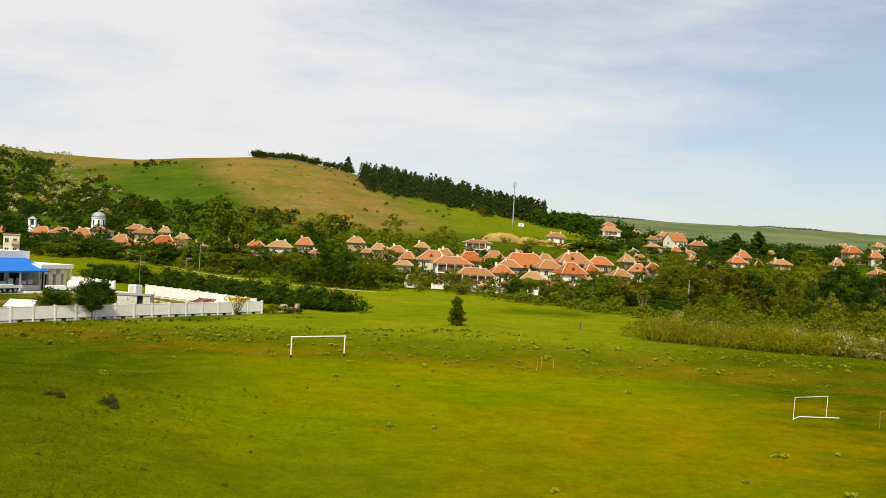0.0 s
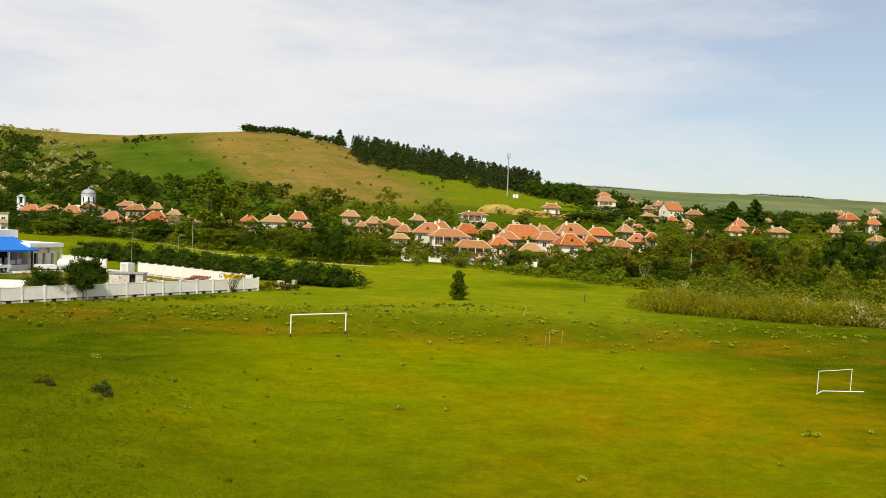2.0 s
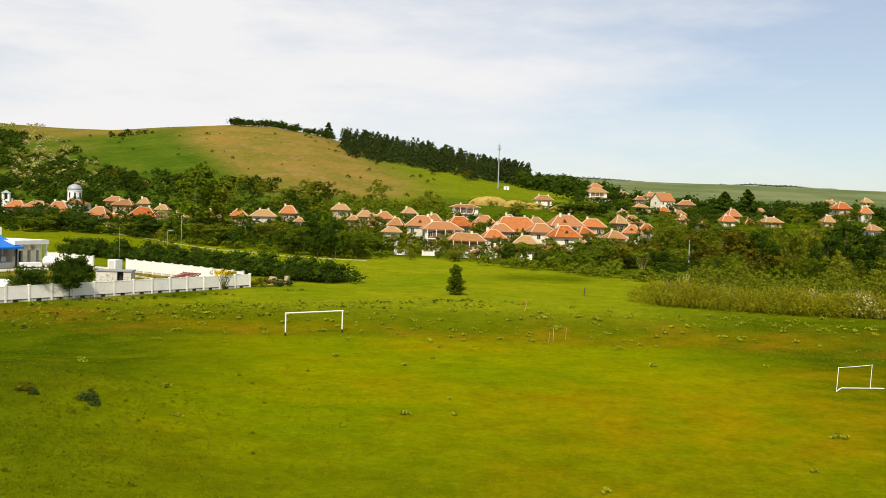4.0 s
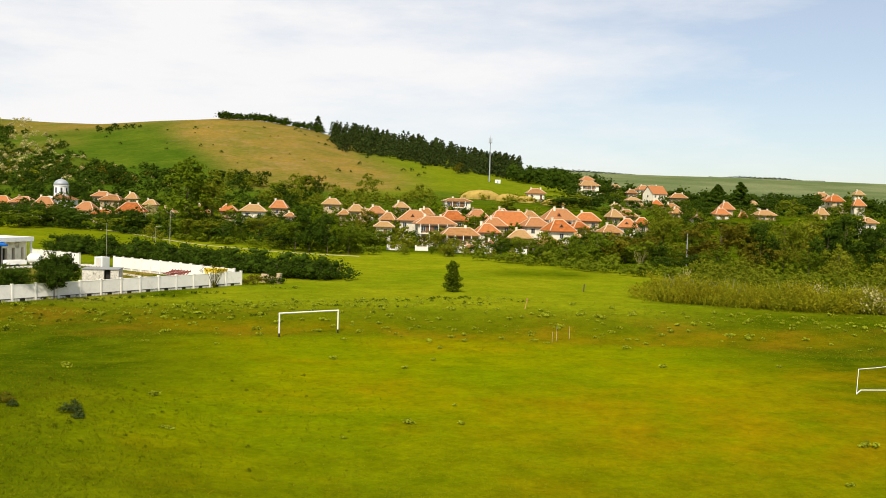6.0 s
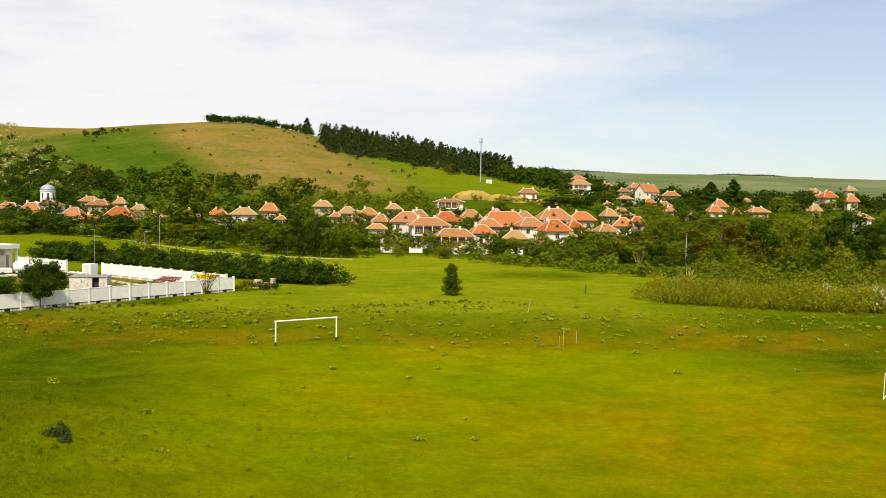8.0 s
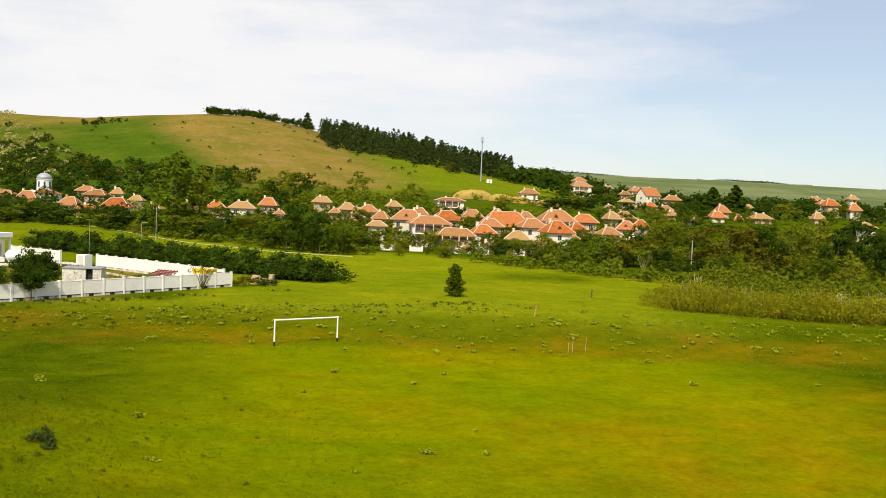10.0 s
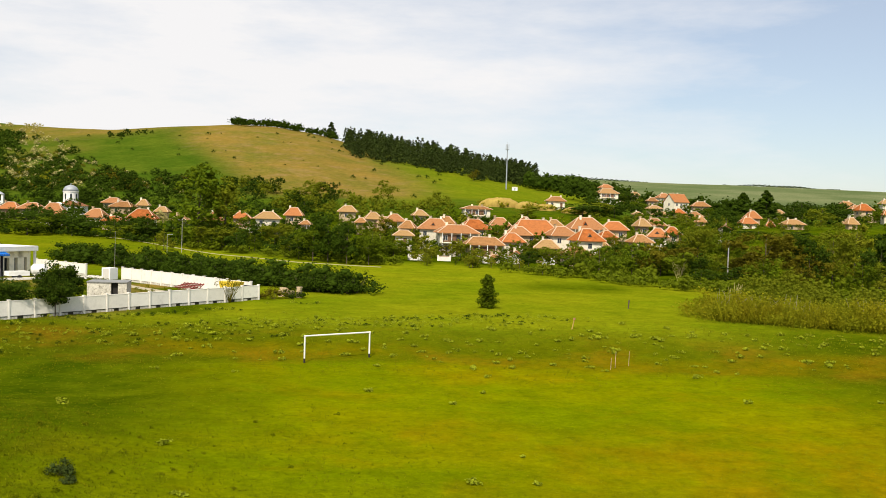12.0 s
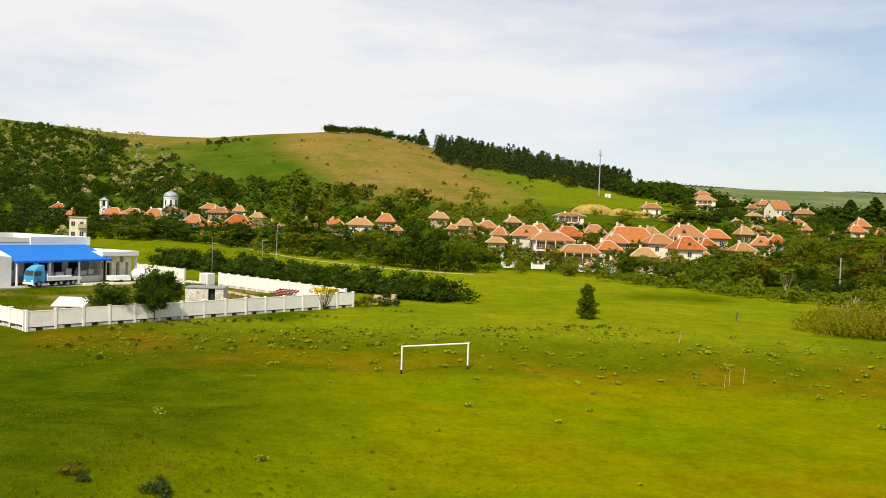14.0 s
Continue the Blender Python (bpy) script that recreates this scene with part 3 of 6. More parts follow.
# lower village, from the meadow upwards
plot(-3.8, 262, 12.4, 7.5, 9.2, 2.0, 6, 'p')
plot(2.6, 250, 10.7, 4.6, 6.6, 1.9, 5, 'o')
plot(10.3, 257, 7.4, 6, 7.4, 2.2, 8, 'p')
plot(18.4, 277, 15.6, 8, 9.0, 4.2, 8, 'q')
plot(13.2, 268, 7.6, 5, 9.0, 2.2, 4, 'q')
plot(24.7, 267, 9.3, 6.5, 9.2, 2.4, 10, 'p')
plot(29.7, 256, 9.4, 7, 8.3, 3.0, 12, 'd')
plot(34.5, 285, 11.7, 8, 11.0, 3.3, 5, 'd')
plot(24.2, 240, 8.5, 5, 5.3, 1.6, 7, 'o')
plot(18.6, 250, 7.7, 5, 6.3, 2.1, -8, 'o')
plot(43.3, 287, 9.3, 7, 11.0, 2.4, -6, 'q')
plot(52.8, 292, 5.4, 6, 12.3, 2.3, 12, 'o')
plot(51.4, 268, 7.3, 6.5, 9.7, 2.3, -12, 'd')
plot(44.6, 260, 6.9, 5.5, 8.2, 2.0, 8, 'o')
plot(42.1, 250, 3.4, 3.6, 5.7, 1.5, 5, 'l')
plot(10.8, 300, 7.5, 6, 11.0, 2.5, 4, 'q')
plot(-9.1, 285, 10.8, 7, 9.7, 3.0, -8, 'd')
plot(2.5, 291, 10.6, 7, 10.0, 2.8, 10, 'q')
plot(-17.1, 290, 6.2, 5, 9.6, 2.2, -10, 'o')
plot(-13.6, 320, 6.0, 5, 13.4, 1.8, 8, 'o')
plot(-18.0, 274, 6.2, 4.5, 7.8, 1.4, 0, 'w')
plot(8.0, 372, 12.3, 7, 16.5, 1.1, 3, 'w')
plot(47.2, 430, 9.1, 7, 21.6, 2.1, 0, 'w')
plot(4.8, 242.5, 3.2, 3, 3.9, 0.6, 4, 'l')
plot(10.2, 243.5, 3.6, 3.4, 4.2, 1.4, 80, 'g')
plot(27.5, 300, 6.5, 6, 11.2, 2.2, 6, 'o')
plot(20.0, 312, 6.0, 6, 12.0, 2.0, -8, 'o')
plot(-24.8, 318, 6.0, 6, 10.6, 2.0, 6, 'o')
plot(35.0, 262, 5.0, 4, 6.6, 1.5, -6, 'o')
plot(38.5, 274, 6.0, 5, 9.0, 1.8, 10, 'p')
plot(-21.5, 304, 7.5, 6, 11.4, 2.2, 8, 'p')
plot(-5.5, 304, 7.0, 6, 11.2, 2.2, -6, 'o')
plot(18.5, 292, 6.5, 5, 10.8, 2.0, 10, 'q')
plot(58.5, 300, 7.0, 6, 12.6, 2.2, 6, 'o')
plot(58.0, 278, 6.0, 5, 10.4, 2.0, -8, 'q')
# upper village on the rise
plot(96.8, 560, 13.7, 9, 29.6, 3.0, 6, 'w')
plot(97.6, 568, 8.9, 7, 33.2, 2.1, 6, 'p')
plot(113.1, 560, 6.2, 6, 29.2, 1.9, 0, 'o')
plot(127.0, 520, 13.9, 9, 24.8, 4.6, 24, 'g')
plot(125.7, 542, 9.0, 7, 27.6, 2.6, 8, 'p')
plot(116.2, 530, 6.5, 6, 25.2, 2.0, 0, 'o')
plot(134.2, 500, 10.6, 8, 22.6, 2.5, -6, 'o')
plot(114.0, 470, 7.3, 6, 18.3, 2.4, 8, 'q')
plot(107.2, 490, 8.2, 6, 20.5, 1.6, 4, 'o')
plot(105.4, 470, 8.9, 6, 17.3, 1.6, -5, 'o')
plot(86.7, 440, 4.8, 5, 16.9, 1.3, 0, 'o')
plot(116.2, 450, 8.5, 7, 16.6, 2.5, 10, 'o')
plot(103.9, 400, 5.0, 5, 14.2, 2.2, 4, 'o')
plot(90.6, 330, 5.0, 5, 12.0, 1.4, 70, 'g')
plot(121.8, 395, 7.6, 6, 14.2, 2.6, 4, 'p')
plot(127.7, 406, 7.2, 6, 16.5, 3.2, 8, 'q')
plot(155.6, 450, 7.5, 7, 19.1, 2.2, 0, 'w')
plot(133.2, 400, 5.2, 5, 13.4, 2.5, -15, 'p')
plot(140.6, 395, 9.5, 6, 14.4, 2.1, 5, 'o')
plot(181.8, 430, 7.6, 7, 15.8, 2.8, 8, 'o')
plot(217.9, 500, 8.8, 7, 23.5, 2.4, 0, 'p')
plot(197.5, 428, 7.0, 7, 20.0, 3.2, -8, 'p')
plot(192.5, 441, 8.2, 7, 22.0, 3.1, 5, 'q')
plot(243.2, 520, 6.0, 6, 27.6, 2.4, 0, 'w')
plot(152.4, 330, 6.9, 6, 12.5, 1.9, 12, 'w')
plot(167.6, 400, 5.2, 6, 15.3, 2.8, 0, 'o')
plot(240.1, 560, 10.4, 8, 26.6, 2.9, 4, 'o')
# old quarter at the foot of the hill
plot(-159.0, 350, 7.9, 7, 11.2, 2.4, 4, 'q')
plot(-149.5, 345, 8.3, 6, 11.5, 2.1, 0, 'q')
plot(-136.0, 330, 9.6, 8, 10.0, 3.7, 8, 'p')
plot(-121.9, 330, 8.0, 7, 9.4, 2.9, -4, 'p')
plot(-112.4, 318, 7.0, 5, 8.6, 1.5, 0, 'q')
plot(-105.4, 326, 10.6, 8, 9.5, 3.1, 6, 'p')
plot(-139.3, 400, 9.0, 7, 14.6, 2.0, 4, 'q')
plot(-131.2, 387, 9.8, 6, 13.1, 2.1, -4, 'o')
plot(-122.6, 385, 5.6, 6, 13.9, 2.4, 6, 'o')
plot(-82.7, 330, 6.4, 6, 9.6, 2.7, -8, 'q')
plot(-75.4, 340, 7.7, 7, 10.5, 2.1, 6, 'q')
plot(-63.9, 325, 9.8, 7, 10.8, 2.2, 5, 'w')
plot(-58.0, 345, 6.8, 6, 12.0, 2.8, 0, 'q')
plot(-51.4, 325, 4.0, 4, 9.3, 1.3, 0, 'o')
plot(-177.3, 345, 6.0, 6, 12.9, 1.6, 5, 'q')
plot(-111.0, 370, 5.6, 6, 11.7, 2.0, 0, 'o')
plot(-94.5, 332, 6.0, 6, 9.4, 1.8, -8, 'o')
plot(-41, 370, 7.7, 8, 13.9, 2.3, 0, 'o')
plot(-30.1, 345, 7.8, 7, 11.6, 2.4, 10, 'o')
plot(-33.5, 332, 4.5, 5, 10.4, 1.6, 0, 'o')
plot(-168.7, 338, 5.0, 6, 10.6, 2.0, 0, 'q')


def window_mesh(w, h):
    return Build().box(-w / 2, -0.05, 0, w / 2, 0.04, h), Build().box(-w / 2 + 0.09, -0.07, 0.09, -0.04, -0.04, h - 0.09).box(0.04, -0.07, 0.09, w / 2 - 0.09, -0.04, h - 0.09)


_f, _p = window_mesh(1.15, 1.4)
ME_FRAME, ME_PANE = _f.mesh("window_frame", M_FRAME), _p.mesh("pane", M_GLASS)
ME_DOOR = Build().box(-0.5, -0.06, 0, 0.5, 0.04, 2.05).mesh("door", M_DOOR)


def hip_roof(w, d, rise, over=0.75):
    """A hipped roof of some thickness over a w by d plan, eaves at z = 0, and its ridge and hip caps."""
    a, b = w / 2 + over, d / 2 + over
    r = max(0.25 * a, a - b * 0.72)
    ridge = [(-r, 0, rise), (r, 0, rise)]
    eave = [(-a, -b, 0), (a, -b, 0), (a, b, 0), (-a, b, 0)]
    low = [(x, y, z - 0.16) for x, y, z in eave]
    roof = Build().add(eave + ridge + low, [(0, 1, 5, 4), (2, 3, 4, 5), (1, 2, 5), (3, 0, 4), (0, 6, 7, 1), (1, 7, 8, 2), (2, 8, 9, 3), (3, 9, 6, 0), (9, 8, 7, 6)])
    caps = Build().tube(ridge[0], ridge[1], 0.16, n=6)
    for i, k in ((0, 0), (3, 0), (1, 1), (2, 1)):
        caps.tube(eave[i], ridge[k], 0.14, n=6)
    return roof, caps


def gable_roof(w, d, rise, over=0.5):
    """A gabled roof of some thickness, ridge along x, eaves at z = 0, and its ridge cap."""
    a, b = w / 2 + over, d / 2 + over
    top = [(-a, -b, 0), (a, -b, 0), (a, 0, rise), (-a, 0, rise), (a, b, 0), (-a, b, 0)]
    low = [(x, y, z - 0.18) for x, y, z in top]
    roof = Build().add(top + low, [(0, 1, 2, 3), (3, 2, 4, 5), (9, 8, 7, 6), (11, 10, 8, 9), (0, 6, 7, 1), (4, 10, 11, 5), (1, 7, 8, 2), (2, 8, 10, 4), (5, 11, 9, 3), (3, 9, 6, 0)])
    return roof, Build().tube((-a, 0, rise), (a, 0, rise), 0.12, n=6)


STYLES = {"p": (M_PLASTER, M_TILE, "white plastered village house with an orange tiled roof"),
          "d": (M_PLASTER, M_TILE, "large white village house, orange hipped roof with a dormer"),
          "q": (M_PLASTER_OLD, M_TILE, "ochre plastered village house with an orange tiled roof"),
          "w": (M_PLASTER, M_TILE_OLD, "white house with a low weathered tiled roof"),
          "o": (M_PLASTER_OLD, M_TILE_OLD, "old ochre house with a weathered tiled roof"),
          "g": (M_PLASTER, M_TILE, "white gabled house with a bright orange roof"),
          "l": (M_PLASTER, M_TILE_OLD, "low whitewashed outbuilding with a tiled roof")}


VERANDAS = ((-3.8, 262), (8.0, 372), (96.8, 560), (2.6, 250), (34.5, 285))


def house(x, y, w, d, eave, rise, turn, style, seed):
    """A village house: plastered walls, tiled roof with pale ridge caps, chimney, windows and a door. w: breadth over the eaves."""
    r = random.Random(seed)
    wall_mat, roof_mat, label = STYLES[style]
    over = 0.45 if style in "gl" else 0.8
    d = min(d, max(3.4, 0.66 * w))
    if abs(turn) < 45:
        sn, cn_ = abs(math.sin(radians(turn))), math.cos(radians(turn))
        w = max(2.4, (w - (d + 2 * over) * sn) / cn_ - 2 * over)
    else:
        w, d = d, max(2.4, w - 2 * over)
    rise = max(0.5, rise)
    base = min(gz(x + a, y + b) for a in (-w / 2, w / 2) for b in (-d / 2, d / 2)) - 0.2
    hw = max(2.3, eave - base)
    base = eave - hw
    t = thing("house", pose(x, y, base, 0, 0, turn), label, "house", "village houses")
    if style == "g":
        wall = Build().add([(sx * w / 2, sy * d / 2, z) for sx in (-1, 1) for sy in (-1, 1) for z in (-3, hw)] + [(-w / 2, 0, hw + rise * 0.93), (w / 2, 0, hw + rise * 0.93)],
                           [(0, 1, 8, 3, 2), (6, 7, 9, 5, 4), (4, 5, 1, 0), (2, 3, 7, 6), (0, 2, 6, 4), (1, 5, 9, 8), (8, 9, 7, 3)])
        rf, caps = gable_roof(w, d, rise, over)
    else:
        wall = Build().box(-w / 2, -d / 2, -3, w / 2, d / 2, hw)
        rf, caps = hip_roof(w, d, rise, over)
    part("wall", wall, wall_mat, t)
    roof = part("roof", rf, roof_mat, t, at=Matrix.Translation((0, 0, hw)))
    part("ridge_cap", caps, M_RIDGE, roof, "pale mortared ridge tiles")
    for k in range(1 if w < 7 else 2):
        cx, cy = (-1, 1)[k % 2] * r.uniform(0.12, 0.30) * w, r.uniform(-0.12, 0.18) * d
        zc_ = rise * (1 - abs(cy) / (d / 2)) - 0.3
        ch = Build().box(cx - 0.28, cy - 0.28, zc_, cx + 0.28, cy + 0.28, rise + 0.55).box(cx - 0.36, cy - 0.36, rise + 0.55, cx + 0.36, cy + 0.36, rise + 0.68)
        part("chimney", ch, M_PLASTER if r.random() < 0.7 else M_PLASTER_OLD, roof, "plastered chimney")
    if style == "d":
        dx, z0 = r.uniform(-0.1, 0.15) * w, rise * 0.30
        y0, dz = -(d / 2 + over) * (1 - z0 / rise), rise * 0.36
        dm = part("dormer", Build().add([(dx - 0.8, y0, z0), (dx + 0.8, y0, z0), (dx, y0, z0 + dz), (dx, y0 + (d / 2 + over) * dz / rise, z0 + dz)], [(0, 1, 2), (1, 3, 2), (0, 2, 3), (0, 3, 1)]), M_TILE, roof, "small dormer gable")
        # no real hole: a black sheet stands for the unlit inside of the dormer
        part("dormer_opening", Build().add([(dx - 0.55, y0 - 0.03, z0 + 0.10), (dx + 0.55, y0 - 0.03, z0 + 0.10), (dx, y0 - 0.03, z0 + dz * 0.80), (dx - 0.55, y0 + 0.03, z0 + 0.10), (dx + 0.55, y0 + 0.03, z0 + 0.10), (dx, y0 + 0.03, z0 + dz * 0.80)],
                                       [(0, 1, 2), (5, 4, 3), (0, 3, 4, 1), (1, 4, 5, 2), (2, 5, 3, 0)]), M_BLACK, dm, "dark dormer opening")
    if style in "pdqw" and w > 6 and r.random() < 0.6:
        sd, aw, ah = r.choice((-1, 1)), r.uniform(2.4, 3.6), r.uniform(2.2, 2.8)
        x0, x1 = sorted((sd * w / 2, sd * (w / 2 + aw)))
        an = part("annexe", Build().box(x0 + 0.03 * sd, -d / 2 + 0.5, -3, x1, d / 2 - 0.8, ah), wall_mat, t, "lower side annexe")
        zi, zo = ah + 1.0, ah - 0.1
        xi, xo = sd * w / 2, sd * (w / 2 + aw + 0.4)
        y0, y1 = -d / 2 + 0.1, d / 2 - 0.5
        part("annexe_roof", Build().add([(xi, y0, zi), (xo, y0, zo), (xo, y1, zo), (xi, y1, zi), (xi, y0, zi - 0.14), (xo, y0, zo - 0.14), (xo, y1, zo - 0.14), (xi, y1, zi - 0.14)],
                                        [(0, 1, 2, 3), (7, 6, 5, 4), (0, 4, 5, 1), (1, 5, 6, 2), (2, 6, 7, 3), (3, 7, 4, 0)]), roof_mat, an)
    if (x, y) in VERANDAS:
        vr = part("veranda", Build().box(-w * 0.46, -d / 2 - 1.5, hw - 2.75, w * 0.30, -d / 2, hw - 2.6), wall_mat, t, "open veranda with white posts")
        for k in range(4):
            px = -w * 0.45 + k * w * 0.247
            part("post", Build().box(px - 0.09, -d / 2 - 1.45, -2, px + 0.09, -d / 2 - 1.27, hw - 0.05), M_WHITE, vr)
        # flat dark panel on the wall gives the porch its shade
        part("recess", Build().box(-w * 0.42, -d / 2 - 0.05, hw - 2.4, w * 0.26, -d / 2 + 0.1, hw - 0.5), M_DOOR, vr, "dark panel standing for the shaded porch behind the posts")
    floors = 2 if hw > 4.9 else 1
    top = hw - 2.05
    for k in range(floors):
        z = top - k * 2.7
        n = max(1, int(w / 3.2))
        for i in range(n):
            px = -w / 2 + (i + 0.5 + r.uniform(-0.12, 0.12)) * w / n
            if k == floors - 1 and i == n // 2:
                part("door", ME_DOOR, None, t, "dark wooden door", at=Matrix.Translation((px, -d / 2, z - 0.7)))
                continue
            win = part("window", ME_FRAME, None, t, at=Matrix.Translation((px, -d / 2, z)))
            part("pane", ME_PANE, None, win)
        if d > 4:
            for side, ang in ((-1, -90), (1, 90)):
                win = part("window", ME_FRAME, None, t, at=pose(side * w / 2, 0.1 * side, z, 0, 0, ang))
                part("pane", ME_PANE, None, win)
    return t


for i, row in enumerate(HOUSES):
    house(*row, seed=i)


def garden_wall(x, y, length, height, turn):
    """A whitewashed garden wall with a coping and end piers."""
    t = thing("garden_wall", pose(x, y, gz(x, y), 0, 0, turn), "whitewashed garden wall before the village houses", "wall", "garden walls")
    part("masonry", Build().box(-length / 2, -0.12, -0.5, length / 2, 0.12, height), M_CONCRETE, t)
    part("coping", Build().box(-length / 2, -0.18, height, length / 2, 0.18, height + 0.09), M_RIDGE, t)
    for sx in (-1, 1):
        part("pier", Build().box(sx * length / 2 - 0.18, -0.2, -0.5, sx * length / 2 + 0.18, 0.2, height + 0.35), M_CONCRETE, t)


for gx_, gy_, gl, gh, gt in ((-7.5, 243.5, 3.0, 1.1, 4), (1.8, 239.5, 3.0, 1.6, -6), (8.2, 238.5, 2.6, 1.9, 3), (-14.5, 243, 3.5, 1.4, 8), (17.5, 238.5, 2.6, 1.8, -5)):
    garden_wall(gx_, gy_, gl, gh, gt)


# ---- goals on the pitch ----
def goal(name, x, y, turn, w, h, label, material, r=0.06, black=True, floor_frame=0.0, sag=0.0):
    t = thing(name, pose(x, y, gz(x, y), 0, 0, turn), label, "goal")
    for px in (0, w):
        p = part("post", Build().tube((px, 0, -0.2), (px, 0, h), r, n=12), material, t)
        if black:
            part("post_foot", Build().tube((px, 0, -0.1), (px, 0, 0.38), r + 0.012, n=12), M_BLACK, p, "black painted foot of the post")
    part("crossbar", Build().tube((-r, 0, h), (w / 2, 0, h - sag), r, n=12).tube((w / 2, 0, h - sag), (w + r, 0, h), r, n=12), material, t)
    if floor_frame:
        f = floor_frame
        part("floor_frame", Build().tube((0, 0, 0.05), (w * 0.42, f * 0.45, 0.05), 0.04).tube((w * 0.42, f * 0.45, 0.05), (w + f * 0.55, -f * 0.25, 0.05), 0.04).tube((w, 0, 0.05), (w + f * 0.55, -f * 0.25, 0.05), 0.04), material, t, "bent steel bar lying on the grass")
    return t


goal("football_goal", -24.0, 101.0, 35.1, 6.87, 2.4, "large white football goal with black post feet on grass", M_GOAL, 0.075)

# ---- trees by area: the belt before the village, gardens, the right edge, the foot of the hill ----
def clear_of_houses(x, y, gap=1.0):
    return all(abs(x - h[0]) > h[2] / 2 + gap or not (-h[3] / 2 - gap - 7 < y - h[1] < h[3] / 2 + gap) for h in HOUSES)


def belt(n, u0, u1, y0, y1, hs, kinds, seed, follow=None, gap=2.5):
    """n trees spread over a sector, heights within hs."""
    r = random.Random(seed)
    for _ in range(n):
        for _try in range(30):
            u, q = r.uniform(u0, u1), r.random()
            lo = y0 if follow is None else follow(u)
            y = lo + q * (y1 - y0)
            x = -11 + u * (y - 8)
            if clear_of_houses(x, y, gap):
                place(r.choice(kinds), x, y, r.uniform(*hs), r.uniform(0, 6.28), r.uniform(0.85, 1.2))
                break


def far_edge(u):
    """Far edge of the meadow, where the belt of trees begins."""
    return float(far_edges(u))


rt = random.Random(44)
HOUSE_TREES = []
for hx, hy_, hw_, hd, he, hr_, ht, hs_ in HOUSES:
    tall = max(3.0, he - gz(hx, hy_))
    if hs_ in "l" or (hy_ < 300 and hs_ in "pdw") or (hx, hy_) in ((127.0, 520), (96.8, 560), (47.2, 430)):
        continue
    n_ = max(2, int(hw_ / 2.6))
    for k_ in range(n_):
        HOUSE_TREES.append((hx + ((k_ + 0.5) / n_ - 0.5) * hw_ * 1.15, hy_ - hd / 2 - rt.uniform(2.4, 4.2), tall * rt.uniform(0.92, 1.12) * (1.1 if hx < -20 else 1.0), rt.uniform(0, 6)))
    HOUSE_TREES.append((hx + rt.choice((-0.6, 0.6)) * (hw_ + 3), hy_ + rt.uniform(-3, 4), (tall + hr_) * rt.uniform(0.8, 1.1), rt.uniform(0, 6)))


def tree_to(key, x, y, wide, top):
    """A tree whose crown is wide metres across and reaches the height top above the datum."""
    h = max(2.0, top - gz(x, y))
    place(key, x, y, h * 1.1, x * 1.7 + y, wide / (0.80 * h))


# gardens and trees along the near side of the village
for key, x, y, wide, top in (("spring", -12.5, 238, 5.2, 7.8), ("spring", -3.8, 246, 6.0, 8.5), ("spring", 0.9, 236, 5.0, 6.6), ("dark", 5.9, 232, 4.6, 4.8), ("grand_dark", 11.2, 226, 5.9, 6.5),
                             ("grand_green", 15.8, 226, 6.5, 7.4), ("dark", 20.0, 224, 5.0, 5.4), ("spring", 24.5, 226, 5.0, 4.9), ("grand_green", 29.9, 222, 6.4, 6.4), ("grand_dark", 34.8, 222, 6.0, 7.2), ("grand_green", -19.8, 240, 6.8, 7.8),
                             ("green", 40.0, 232, 6.5, 7.0), ("olive", 37.1, 262, 3.9, 10.4), ("grand_dark", 54.0, 255, 8.2, 12.4), ("olive", -23.8, 300, 6.6, 13.5), ("green", -26.0, 262, 7.0, 9.5),
                             ("dark", 37.1, 310, 6.6, 14.4), ("dark", 55, 404, 12, 20.8), ("green", 63, 408, 12, 21.4), ("dark", 70, 412, 11, 21.0), ("green", 30.0, 390, 9.9, 18.6), ("green", 19.7, 340, 6.6, 15.0), ("dark", 24, 345, 6, 14.4),
                             ("green", -15, 330, 7, 15.0), ("green", -6, 335, 7, 15.8), ("spring", 3, 345, 6, 15.0), ("green", -3.6, 318, 5, 12.6), ("green", 45, 330, 8, 14.6), ("spring", 36, 338, 6, 14.8),
                             ("green", 47.5, 278, 4.5, 9.6), ("dark", 41, 244, 5, 6.0), ("green", 48, 252, 5.5, 7.6), ("green", -22, 254, 5, 7.0), ("green", -15.5, 258, 4, 7.4), ("spring", 22, 246, 3, 4.6)):
    tree_to(key, x, y, wide, top)
for x, y, wide, top in ((44.5, 188, 6, 6.2), (39.5, 190, 5, 5.4), (3.5, 366, 6, 14.4), (12.0, 365, 6, 14.2), (44, 423, 6, 18.8), (50.5, 423, 6, 19.0), (-66, 319, 6, 9.6), (-60.5, 319, 5, 9.8)):
    tree_to("dark", x, y, wide, top)
